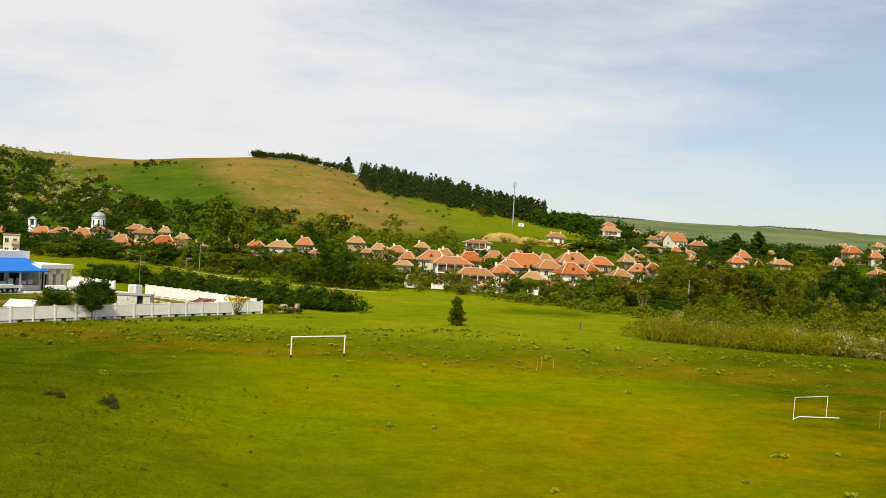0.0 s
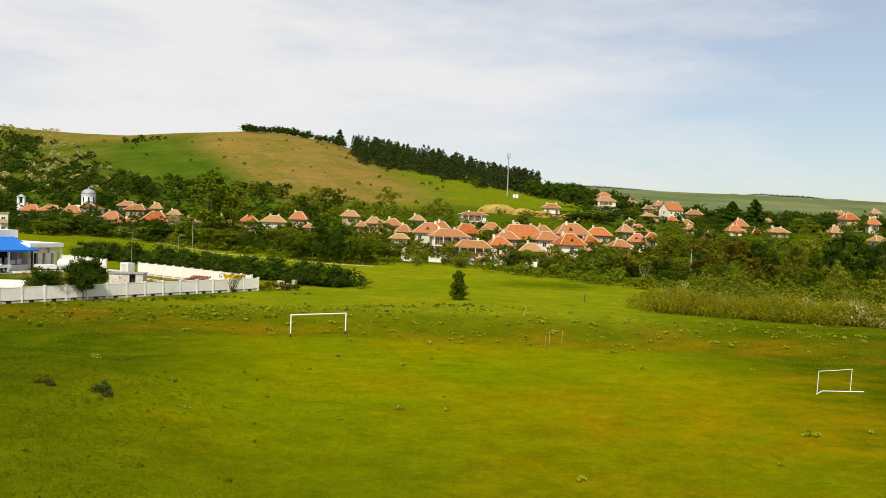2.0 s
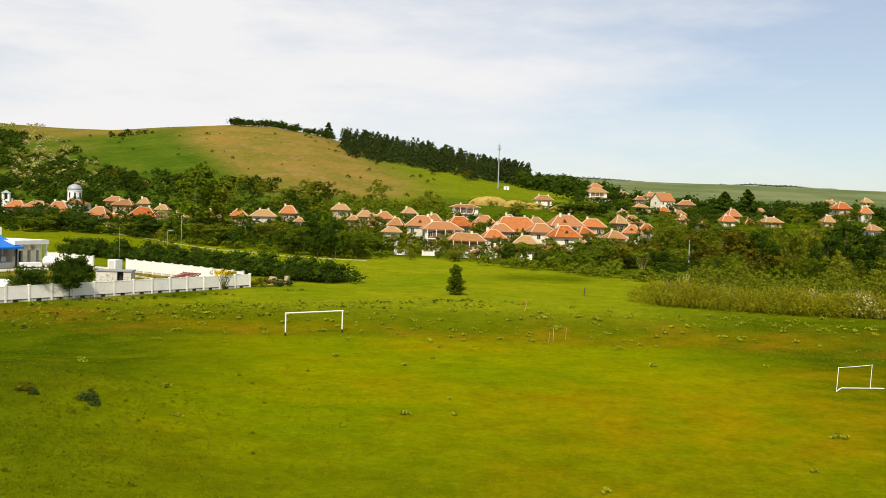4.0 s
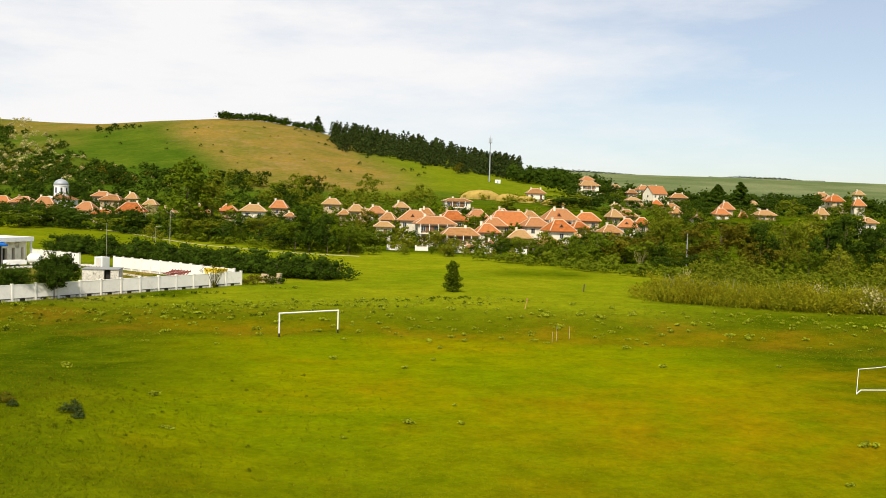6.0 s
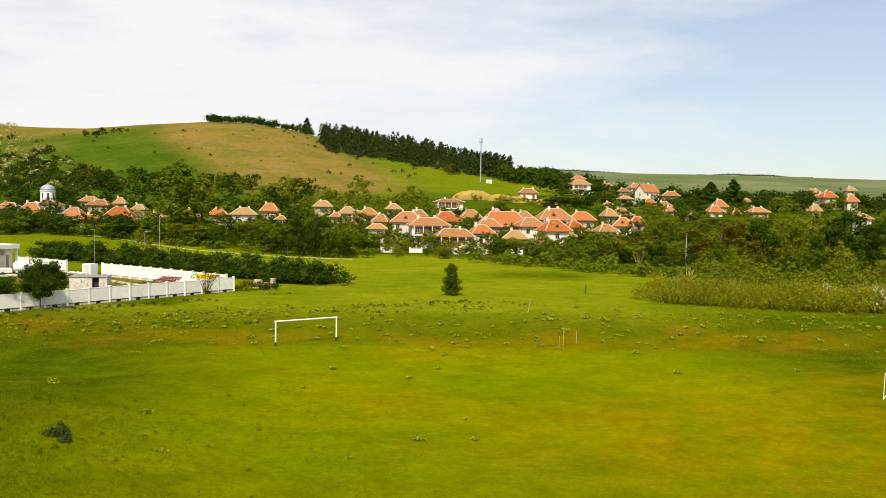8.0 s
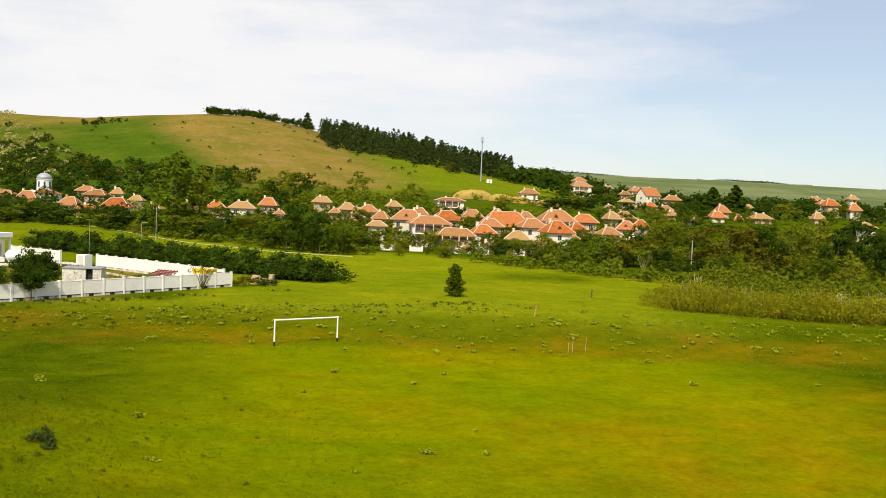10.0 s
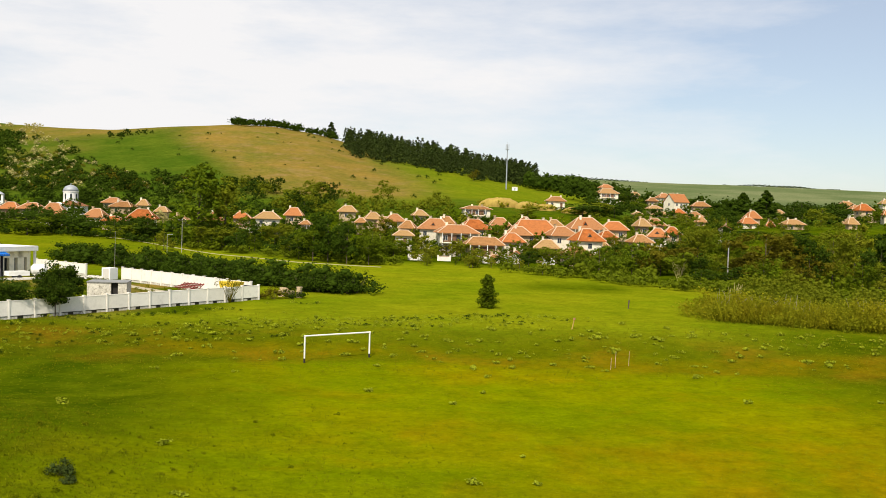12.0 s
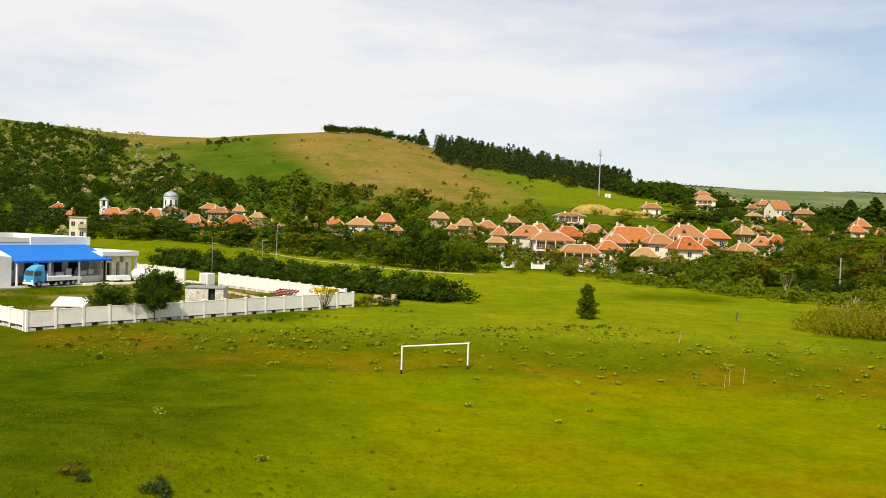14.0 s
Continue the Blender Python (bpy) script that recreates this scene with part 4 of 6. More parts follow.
# shrubs and low trees between the front houses
rk = random.Random(19)
for x, y, top in ((-9.5, 256, 7.4), (-6.5, 254.5, 6.6), (-1.0, 254, 6.6), (1.5, 256, 7.8), (6.8, 262, 8.4), (4.0, 266, 9.2), (8.0, 271, 9.8), (12.5, 251, 5.6), (14.2, 261, 8.2), (16.5, 263, 8.4), (20.5, 261, 8.0), (22.5, 256, 6.2), (25.0, 250, 6.2), (31.5, 250, 5.9), (33.6, 252, 6.8),
                  (36.5, 256, 7.6), (39.0, 268, 9.2), (41.5, 255, 7.0), (40.5, 279, 10.4), (46.8, 254, 7.0), (48.6, 262, 8.6), (55, 262, 9.6), (54, 284, 11.6), (49.0, 281, 10.4), (30.0, 277, 10.4), (28.0, 279, 10.8), (-4.5, 279, 9.6), (-1.0, 283, 10.2), (-13.0, 278, 8.8), (-15.5, 283, 9.6), (7.5, 285, 10.2), (-21, 284, 9.8), (12.5, 293, 10.4), (-10.5, 250, 5.6), (13, 247, 4.6), (28, 247, 4.9), (-18.5, 268, 7.6), (-16, 284, 9.0), (-2.5, 256, 8.6), (0.6, 257, 8.8), (-7.0, 279, 9.2), (3.0, 284, 9.6), (20, 269, 8.6), (15.5, 271, 8.8), (45.2, 255, 7.4), (43.0, 270, 9.4), (36.8, 268, 8.6), (33.5, 262, 7.8), (7.5, 247, 5.0)):
    tree_to(rk.choice(("green", "green", "green", "spring", "olive", "dark")), x, y, rk.uniform(3.4, 5.0), top)
# the tall trees beyond the reeds
for key, x, y, wide, top in (("grand_olive", 51.6, 190, 11.9, 13.1), ("grand_dark", 58.6, 186, 6.8, 12.2), ("grand_green", 65.4, 192, 7.2, 13.3), ("spring", 80.7, 215, 8.4, 14.8), ("grand_dark", 76.9, 190, 10.6, 14.8), ("grand_dark", 71.5, 186, 7.0, 12.0),
                             ("grand_dark", 83.0, 184, 8.0, 13.8), ("grand_green", 47.4, 205, 6.8, 7.6), ("grand_olive", 43.2, 215, 8.8, 9.0), ("grand_green", 37.6, 212, 7.4, 7.3), ("grand_green", 54.0, 240, 8.6, 13.6), ("grand_dark", 91.1, 330, 10.6, 18.2),
                             ("grand_green", 60, 236, 9, 12.0), ("grand_dark", 88, 196, 9, 13.4), ("grand_olive", 97, 200, 11, 15.0), ("grand_green", 106, 206, 10, 14.4), ("grand_dark", 116, 214, 11, 15.0)):
    tree_to(key, x, y, wide, top)
for key, x, y, wide, top in (("fir", 127.8, 420, 13.0, 25.6), ("fir", 146.5, 440, 15.0, 28.6), ("fir", 133.0, 432, 13.5, 27.0), ("dark", 150, 418, 12, 22.6), ("green", 160, 412, 13, 22.6), ("dark", 171, 420, 12, 24.0), ("dark", 104, 560, 9, 33.5), ("green", 106, 520, 9, 26),
                             ("dark", 108, 545, 9, 32.0), ("green", 92, 380, 8, 17.5), ("green", 100, 420, 8, 16.8), ("dark", 110, 410, 9, 16.8), ("dark", 143, 520, 9, 27.5), ("green", 88, 470, 9, 20.5), ("dark", 176, 470, 12, 27), ("dark", 206, 440, 12, 24),
                             ("green", 97, 352, 10, 12.8), ("dark", 105, 356, 11, 12.4), ("green", 113, 358, 10, 12.0), ("green", 120, 352, 11, 11.8), ("dark", 128, 360, 12, 12.2), ("green", 137, 356, 11, 11.6), ("olive", 144, 352, 10, 12.0),
                             ("green", 151, 360, 12, 12.0), ("dark", 160, 356, 11, 11.8), ("green", 168, 360, 12, 12.2), ("dark", 177, 362, 12, 12.6)):
    tree_to(key, x, y, wide, top)
# dense edge of the wood beyond the meadow, and big single trees before it
for key, x, y, wide, top in (("dark", -161.8, 330, 10.2, 18.0), ("dark", -120.0, 300, 11, 11.9), ("green", -128, 290, 12, 10.4), ("dark", -112, 292, 10, 9.8), ("green", -96.4, 285, 12, 9.2), ("dark", -88, 280, 11, 9.4), ("grand_green", -65.5, 262, 11, 9.4), ("grand_dark", -58, 260, 9, 9.0),
                             ("grand_green", -51.7, 262, 10, 10.4), ("grand_dark", -44, 258, 9, 9.6), ("green", -67.2, 430, 15.2, 25.5), ("dark", -58.6, 380, 6.1, 19.2), ("dark", -138.6, 354, 6.0, 16.6), ("dark", -146.5, 352, 6.0, 14.2), ("grand_dark", -34.0, 224, 8.0, 13.4), ("grand_dark", -29.5, 220, 7.0, 12.2), ("grand_green", -37.6, 226, 8.4, 10.4), ("grand_green", -24.6, 218, 6.0, 9.2), ("dark", -41.5, 232, 7.5, 8.6)):
    tree_to(key, x, y, wide, top)
belt(30, -0.48, -0.22, 0, 30, (5.5, 8.6), ("dark", "dark", "dark", "green", "dark"), 1, far_edge)
belt(24, -0.24, -0.06, 0, 30, (5.0, 8.0), ("green", "dark", "dark", "green"), 8, far_edge)
belt(16, -0.03, 0.12, 0, 10, (2.0, 3.6), ("green", "spring", "green"), 2, far_edge, 1.0)
belt(40, 0.12, 0.56, 0, 50, (5.0, 8.0), ("green", "green", "olive", "dark", "green", "spring"), 3, far_edge, 1.5)
place("poplar", -72.8, 266.0, 22.5, 0.4, 1.25, 0)
place("poplar", -66.5, 270.0, 17.5, 1.4, 1.3, 1)
for key, x, y, h in (("white", -68, 268, 5.0), ("olive", 20.5, 604, 9.0), ("white", -137, 268, 6.0), ("spring", -78, 252, 6.0), ("white", -104, 345, 6.0), ("white", -8, 330, 5.0)):
    place(key, x, y, h, x * 1.7, 1.0)

# ---- shrubs of the hedge behind the compound, by the wall and on the pitch ----
TREES["hedge"] = [make_tree("shrub", "bush", 3.2, 90 + i, M_LEAF_DARK, "dense dark green shrub in a hedge row", "shrub", per=34, leaf=0.06, group="hedge row") for i in range(3)]
rh = random.Random(3)
for i in range(58):
    q = i / 57
    x, y = -85 + 61.5 * q + rh.uniform(-1, 1), 207 - 50.5 * q + rh.uniform(-1.2, 1.2)
    place("hedge", x, y, (4.3 + 0.5 * math.sin(i * 1.9)) * 10 / 3.2, rh.uniform(0, 6), 1.3, i)
for i in range(10):
    place("hedge", -31 + i * 0.9 + rh.uniform(-1, 1), 160 - 0.35 * i + rh.uniform(-1.5, 1.5), rh.uniform(3.2, 4.2) * 10 / 3.2, i, 1.0, i)


def shrub(x, y, h, wide, material, label, seed, per=34, leaf=0.065, name="shrub", core=3):
    t = make_tree(name, "bush", h, seed, material, label, "shrub", per, leaf, core=core)
    t.matrix_basis = Matrix.Translation((x, y, gz(x, y) - 0.05)) @ Matrix.Diagonal((wide, wide, 1, 1))
    return t


for kind_, x, y, h_, wide, m_, lb, sd in (("round", -58.0, 118.2, 4.6, 1.22, M_LEAF_DARK, "low dark green tree with a wide crown behind a white wall", 71),
                                          ("round", -53.6, 119.9, 4.5, 1.05, M_LEAF_DARK, "small dark tree growing close before a white wall", 70),
                                          ("broad", -56.0, 127.0, 6.4, 0.90, M_LEAF_DARK, "leafy dark green tree in the yard behind a white wall", 72)):
    t = make_tree("small_tree", kind_, h_, sd, m_, lb, "tree", 90, 0.042)
    t.matrix_basis = Matrix.Translation((x, y, gz(x, y) - 0.05)) @ Matrix.Diagonal((wide, wide, 1, 1))
shrub(-70.5, 164.5, 3.4, 1.0, M_LEAF, "green shrub beside a parked trailer", 73)
shrub(-33.8, 145.6, 2.3, 1.3, M_LEAF_RUST, "brownish shrub at the end of a wall", 74)
shrub(-31.4, 147.6, 2.2, 1.3, M_LEAF_DARK, "small dark shrub by a broken wall", 75)
shrub(-29.9, 59.6, 1.15, 0.8, M_NEEDLE, "dark thorny shrub standing alone on grass", 76, 50, 0.07)
shrub(-34.3, 61.0, 0.85, 1.2, M_LEAF_RUST, "low brown dry shrub on grass", 77, 40, 0.07)
shrub(-29.2, 58.7, 0.5, 1.1, M_NEEDLE, "low dark weeds beside a thorny shrub", 78, 40, 0.09)
shrub(-33.3, 60.0, 0.5, 1.0, M_NEEDLE, "low dark weeds trailing along a grassy edge", 79, 40, 0.09)
for i, (x, y, h, w) in enumerate(((49.5, 125.5, 4.3, 0.9), (53.5, 123.6, 4.0, 1.0), (59.0, 121.5, 3.8, 1.1), (44.2, 129.0, 5.0, 0.5))):
    t = shrub(x, y, h, w, M_BLOSSOM, "shrub covered in cream white blossom", 80 + i, 40, 0.062, "blossom_shrub", 0)
    rr = np.random.RandomState(90 + i)
    cs, rs = crown_shape("bush", rr, h * 0.92)
    v, f = leaf_cloud(rr, cs, rs, 26, 0.07 * h)
    part("foliage", mesh_from("foliage", v, f, M_LEAF_YELLOW), None, t, "yellow-green leaves")
for i, (x, y, h) in enumerate(((37.0, 196.0, 4.5), (33.5, 154.0, 3.6))):
    b = Build()
    rr = random.Random(i)
    for k in range(16):
        a = rr.uniform(0, 6.28)
        e = Vector((math.cos(a) * h * 0.3, math.sin(a) * h * 0.3, h * rr.uniform(0.6, 1)))
        b.tube((0, 0, -0.1), e * 0.6, 0.07, 0.05, 5).tube(e * 0.6, e, 0.05, 0.02, 5)
        b.tube(e * 0.6, e * 0.8 + Vector((rr.uniform(-.7, .7), rr.uniform(-.7, .7), 0.5)), 0.035, 0.015, 4)
    t = thing("bare_shrub", Matrix.Translation((x, y, gz(x, y))), "pale leafless shrub with upright bare branches", "shrub")
    part("branches", b, M_BLOSSOM, t)

# lone young tree on the meadow
t = make_tree("young_tree", "young", 4.7, 61, M_LEAF, "young green tree standing alone on the meadow", "tree", 60, 0.045, core=2)
t.matrix_basis = Matrix.Translation((-4.5, 141.5, gz(-4.5, 141.5) - 0.1)) @ Matrix.Diagonal((1.25, 1.25, 1.0, 1))

# ---- woods and scrub on the hill ----
def on_hill(n, u0, u1, y0, y1, test, size, seed):
    """n places in a sector of the slope that pass the test (arrays of u, y and the elevation s)."""
    r = np.random.RandomState(seed)
    out = np.zeros((0, 4))
    while len(out) < n:
        u, y = r.uniform(u0, u1, 4 * n), r.uniform(y0, y1, 4 * n)
        x = -11 + u * (y - 8)
        s = (ground(x, y) - 13.5) / (y - 8)
        ok = test(u, y, s) & np.ones(4 * n, bool)
        out = np.concatenate([out, np.stack([x, y, r.uniform(*size, 4 * n), r.uniform(0, 6.28, 4 * n)], -1)[ok]])
    return out[:n]


def crest(u):
    return np.interp(u, RIDGE_U, RIDGE_S)


PINES = [leaf_template("conifer", 200 + i, 1.0, 6, 0.095, 2) for i in range(9)]
BUSHES = [leaf_template("clump", 220 + i, 1.0, 9, 0.13, 2) for i in range(8)]
wood_edge = lambda u: np.interp(u, (-0.09, -0.081, 0.0, 0.061, 0.12), (0.066, 0.0600, 0.0490, 0.0385, 0.034)) + 0.0012 * np.sin(u * 300)
scatter("pine_wood", PINES, on_hill(450, -0.084, 0.122, 520, 800, lambda u, y, s: s > wood_edge(u), (7, 15.5), 1), M_NEEDLE, "dark dense pine wood covering the shoulder of the hill", "woods")
scatter("wood_edge_shrubs", BUSHES, on_hill(90, -0.082, 0.12, 500, 800, lambda u, y, s: (s > wood_edge(u) - 0.0003) & (s < wood_edge(u) + 0.004), (3.0, 5.5), 61), M_NEEDLE, "dark shrubs along the lower edge of the pine wood", "thicket")
scatter("hilltop_thicket", BUSHES, on_hill(110, -0.205, -0.095, 720, 800, lambda u, y, s: s > crest(u) - 0.003, (4.0, 8.5), 2), M_LEAF_DARK, "dark green thicket along the hilltop", "thicket")
scatter("hillside_scrub", BUSHES, on_hill(520, -0.62, -0.36, 470, 880, lambda u, y, s: (s > 0.012) & (s < crest(u) - 0.004 - 0.10 * np.clip(u + 0.50, 0, 0.1) - 0.10 * np.clip(-0.52 - u, 0, 0.1)) & (u < -0.462 + 1.35 * (s - 0.027) + 0.012 * np.sin(s * 400)), (4.0, 8.0), 3), M_LEAF_DARK, "dense dark scrub on the hillside", "scrub")
scatter("pale_scrub", BUSHES, on_hill(70, -0.60, -0.36, 450, 800, lambda u, y, s: (s > 0.012) & (s < 0.052) & (u < -0.345 - 1.6 * s) & (u > -0.50), (1.8, 4.2), 4), M_REED, "pale yellowish scrub on the hillside", "scrub")
scatter("blossom_scrub", BUSHES, on_hill(270, -0.62, -0.36, 450, 860, lambda u, y, s: (s > 0.012) & (s < 0.088) & (u < -0.33 - 0.9 * s), (2.2, 5.2), 5), M_BLOSSOM, "white blossoming scrub scattered over the hillside", "scrub")
brush = lambda u, y, s: (s > 0.010) & (s < np.interp(u, (-0.47, -0.42, -0.375, -0.35, -0.312, -0.25, -0.2), (0.040, 0.046, 0.057, 0.043, 0.034, 0.029, 0.02))) & (np.sin(u * 130 + y * 0.06) + np.sin(u * 71 - y * 0.11) > -0.7)
scatter("slope_brush", BUSHES, on_hill(230, -0.47, -0.2, 455, 720, brush, (2.8, 6.0), 71), M_LEAF_DARK, "dark brush along the lower hillside", "scrub")
scatter("olive_brush", BUSHES, on_hill(110, -0.47, -0.25, 455, 720, brush, (2.2, 5.0), 72), M_LEAF_RUST, "olive-brown brush along the lower hillside", "scrub")
scatter("flowering_brush", BUSHES, on_hill(80, -0.50, -0.25, 455, 740, brush, (1.8, 3.8), 73), M_BLOSSOM, "cream white flowering brush on the lower hillside", "scrub")
scatter("hill_bushes", BUSHES, on_hill(64, -0.40, 0.02, 470, 775, lambda u, y, s: s < crest(u) - 0.004, (1.0, 3.2), 6), M_LEAF_DARK, "small dark bushes dotted over the dry hill", "bushes")
foot = on_hill(500, -0.75, 0.03, 395, 520, lambda u, y, s: y < 440 + 75 * np.clip(-u * 3, 0.25, 1.0) + 20 * np.sin(u * 60), (2.5, 6.0), 7)
scatter("slope_scrub", BUSHES, on_hill(120, -0.46, -0.16, 460, 560, lambda u, y, s: (s < 0.030) & (np.sin(u * 90 + y * 0.05) > -0.2), (2.5, 5.5), 52), M_LEAF_DARK, "dark scrub scattered on the lower slope", "scrub")
scatter("foot_scrub", BUSHES, [p for p in foot if p[0] + 11 > -0.14 * (p[1] - 8)], M_LEAF, "green scrub along the foot of the hill", "scrub")
scatter("foot_thicket", BUSHES, [p for p in foot if p[0] + 11 <= -0.14 * (p[1] - 8)], M_LEAF_DARK, "dark thicket along the foot of the hill", "thicket")
scatter("shoulder_trees", BUSHES, on_hill(120, 0.112, 0.205, 590, 660, lambda u, y, s: True, (8, 13), 8), M_LEAF_DARK, "green trees on the shoulder of the hill", "woods")
under = [p for p in on_hill(1050, -0.66, 0.56, 165, 430, lambda u, y, s: (y > far_edges(u) + 2) & ~((u > 0.045) & (u < 0.18) & (y > 372)) & ~((u > -0.03) & (u < 0.115) & (y < 262) ), (1.8, 4.2), 9) if clear_of_houses(p[0], p[1], 1.0)]
scatter("village_undergrowth", BUSHES, [p for p in under if p[0] + 11 > -0.10 * (p[1] - 8)], M_LEAF, "green garden shrubs and undergrowth between the houses", "undergrowth")
scatter("wood_undergrowth", BUSHES, [p for p in under if p[0] + 11 <= -0.10 * (p[1] - 8)], M_LEAF_DARK, "dark undergrowth in the woods beyond the meadow", "undergrowth")
scatter("far_gardens", BUSHES, [p for p in on_hill(430, 0.17, 0.60, 400, 820, lambda u, y, s: True, (3.2, 6.8), 10) if clear_of_houses(p[0], p[1], 0.5)], M_LEAF_DARK, "dark garden trees around the far houses", "woods")
FAR_CLUMPS = [leaf_template("clump", 290 + i, 1.0, 3, 0.3, 2) for i in range(4)]
scatter("plateau_woods", FAR_CLUMPS, [(-11 + (0.15 + 0.45 * k / 300) * y, y, 3.5 + 6.0 * max(0.0, math.sin(k * 0.045 + 0.6)) * (0.7 + 0.3 * math.sin(k * 1.7)), k) for k in range(300) for y in (2400 + 30 * math.sin(k * 0.21),) if math.sin(k * 0.045 + 0.6) > -0.35], M_NEEDLE, "dark line of trees along the distant plateau", "woods")
rv = random.Random(77)
scatter("garden_shrubs", BUSHES, [(h_[0] + rv.uniform(-0.6, 0.6) * h_[2], h_[1] - h_[3] / 2 - rv.uniform(1.6, 4.0), max(2.4, h_[4] - gz(h_[0], h_[1])) * rv.uniform(0.40, 0.78), rv.uniform(0, 6)) for h_ in HOUSES for _ in range(4)], M_LEAF, "green shrubs in the gardens before the houses", "shrubs")
scatter("far_trees", BUSHES, [p for p in on_hill(300, 0.15, 0.66, 520, 830, lambda u, y, s: True, (8.5, 15), 51) if clear_of_houses(p[0], p[1], 0.5)], M_LEAF_DARK, "dark trees on the rise behind the far houses", "woods")
re_ = random.Random(29)
EDGE = [(u_, far_edge(u_) + re_.uniform(-2.0, 6.0), re_.uniform(1.5, 3.2), re_.uniform(0, 6)) for u_ in (re_.uniform(-0.60, 0.50) for _ in range(330)) if not -0.03 < u_ < 0.075]
scatter("edge_shrubs", BUSHES, [(-11 + u_ * (y_ - 8), y_, h_, a_) for u_, y_, h_, a_ in EDGE if u_ < -0.25], M_LEAF_DARK, "dark shrubs along the far edge of the meadow", "shrubs")
scatter("light_edge_shrubs", BUSHES, [(-11 + u_ * (y_ - 8), y_, h_, a_) for u_, y_, h_, a_ in EDGE if u_ >= -0.25], M_LEAF, "green shrubs along the far edge of the meadow", "shrubs")
CROWNS = [leaf_template("broad", 260 + i, 1.0, 8, 0.065, 2) for i in range(6)]


def open_ground(places, gap=2.0):
    return [p for p in places if clear_of_houses(p[0], p[1], gap)]


scatter("house_trees", CROWNS, [p for p in HOUSE_TREES if p[0] > -45], M_LEAF, "green trees standing before the upper village houses", "woods")
scatter("quarter_trees", CROWNS, [p for p in HOUSE_TREES if p[0] <= -45], M_LEAF_DARK, "dark green trees among the houses below the hill", "woods")
scatter("hillfoot_trees", CROWNS, on_hill(26, -0.22, 0.03, 400, 485, lambda u, y, s: u < 2, (6, 10), 41), M_LEAF, "green trees along the foot of the hill", "woods")
scatter("hillfoot_dark_trees", CROWNS, on_hill(66, -0.66, -0.08, 400, 480, lambda u, y, s: u < 2, (6, 10), 42), M_LEAF_DARK, "dark green trees along the foot of the hill", "woods")
scatter("left_woods", CROWNS, open_ground(on_hill(80, -0.68, -0.36, 225, 420, lambda u, y, s: y > far_edges(u) + 4, (5, 8.5), 45), 1.0), M_LEAF_DARK, "dark green woods beyond the meadow", "woods")
scatter("dark_wood", CROWNS, open_ground(on_hill(36, -0.68, -0.44, 236, 330, lambda u, y, s: y > far_edges(u) + 3, (5.5, 9), 53), 1.0), M_NEEDLE, "very dark dense wood beyond the warehouse", "woods")
scatter("hill_thickets", BUSHES, on_hill(26, -0.335, -0.285, 680, 712, lambda u, y, s: s < 0.078, (2.4, 4.2), 46), M_LEAF_DARK, "dark thicket high on the hillside", "thicket")
scatter("garden_trees", CROWNS, open_ground(on_hill(48, 0.12, 0.60, 250, 420, lambda u, y, s: u < 2, (3.5, 6.0), 43)), M_LEAF, "green trees in the gardens of the far houses", "woods")
scatter("garden_dark_trees", CROWNS, open_ground(on_hill(40, 0.15, 0.62, 280, 640, lambda u, y, s: u < 2, (3.5, 6.5), 44)), M_LEAF_DARK, "dark trees in the gardens of the far houses", "woods")
t = make_tree("pine_tree", "conifer", 14.0, 66, M_NEEDLE, "single dark pine standing on the hill crest", "tree", 30, 0.09)
t.matrix_basis = Matrix.Translation((-88.0, 785.0, gz(-88, 785) - 0.3)) @ Matrix.Diagonal((1.3, 1.3, 1, 1))

# ---- reeds along the edge of the pitch ----
rg = np.random.RandomState(31)
line = np.array([(22.8, 135.0), (28.5, 131.5), (35.0, 128.0), (43.0, 125.5), (54.0, 123.0), (76.0, 114.0)])
n = 4200
q = rg.rand(n) * (len(line) - 1.001)
k = q.astype(int)
pos = line[k] + (line[k + 1] - line[k]) * (q - k)[:, None] + rg.normal(size=(n, 2)) * (1.2, 1.7) + (1.8, 2.4)
h = (1.2 + 2.5 * rg.rand(n) ** 1.3) * (0.75 + 0.35 * np.sin(q * 5.0) ** 2)
z = ground(pos[:, 0], pos[:, 1])
a = rg.rand(n) * 6.28
lean = rg.normal(size=(n, 2)) * 0.6
w = 0.012 + 0.020 * rg.rand(n)
dx, dy = np.cos(a) * w, np.sin(a) * w
v = np.stack([np.stack([pos[:, 0] - dx, pos[:, 1] - dy, z - 0.1], -1), np.stack([pos[:, 0] + dx, pos[:, 1] + dy, z - 0.1], -1),
              np.stack([pos[:, 0] + lean[:, 0] * .5 + dx * 1.6, pos[:, 1] + lean[:, 1] * .5 + dy * 1.6, z + h * 0.6], -1),
              np.stack([pos[:, 0] + lean[:, 0], pos[:, 1] + lean[:, 1], z + h], -1)], 1).reshape(-1, 3)
tagged(new("reed_bed", mesh_from("reed_bed", v, np.arange(len(v)).reshape(-1, 4), M_REED)), "yellowish tall reeds and dry stalks along the pitch", "reeds", kind="stuff")
q = rg.rand(180) * (len(line) - 1.001)
k = q.astype(int)
pos = line[k] + (line[k + 1] - line[k]) * (q - k)[:, None] + rg.normal(size=(180, 2)) * (1.2, 1.8) + (2.2, 2.8)
scatter("pitch_side_scrub", [leaf_template("bush", 240 + i, 1.0, 20, 0.052, 0) for i in range(4)], [(a_, b_, 2.2 + 2.8 * c_ ** 0.8, c_ * 6) for (a_, b_), c_ in zip(pos, rg.rand(180))], M_REED, "yellow-green scrub along the edge of the pitch", "scrub")

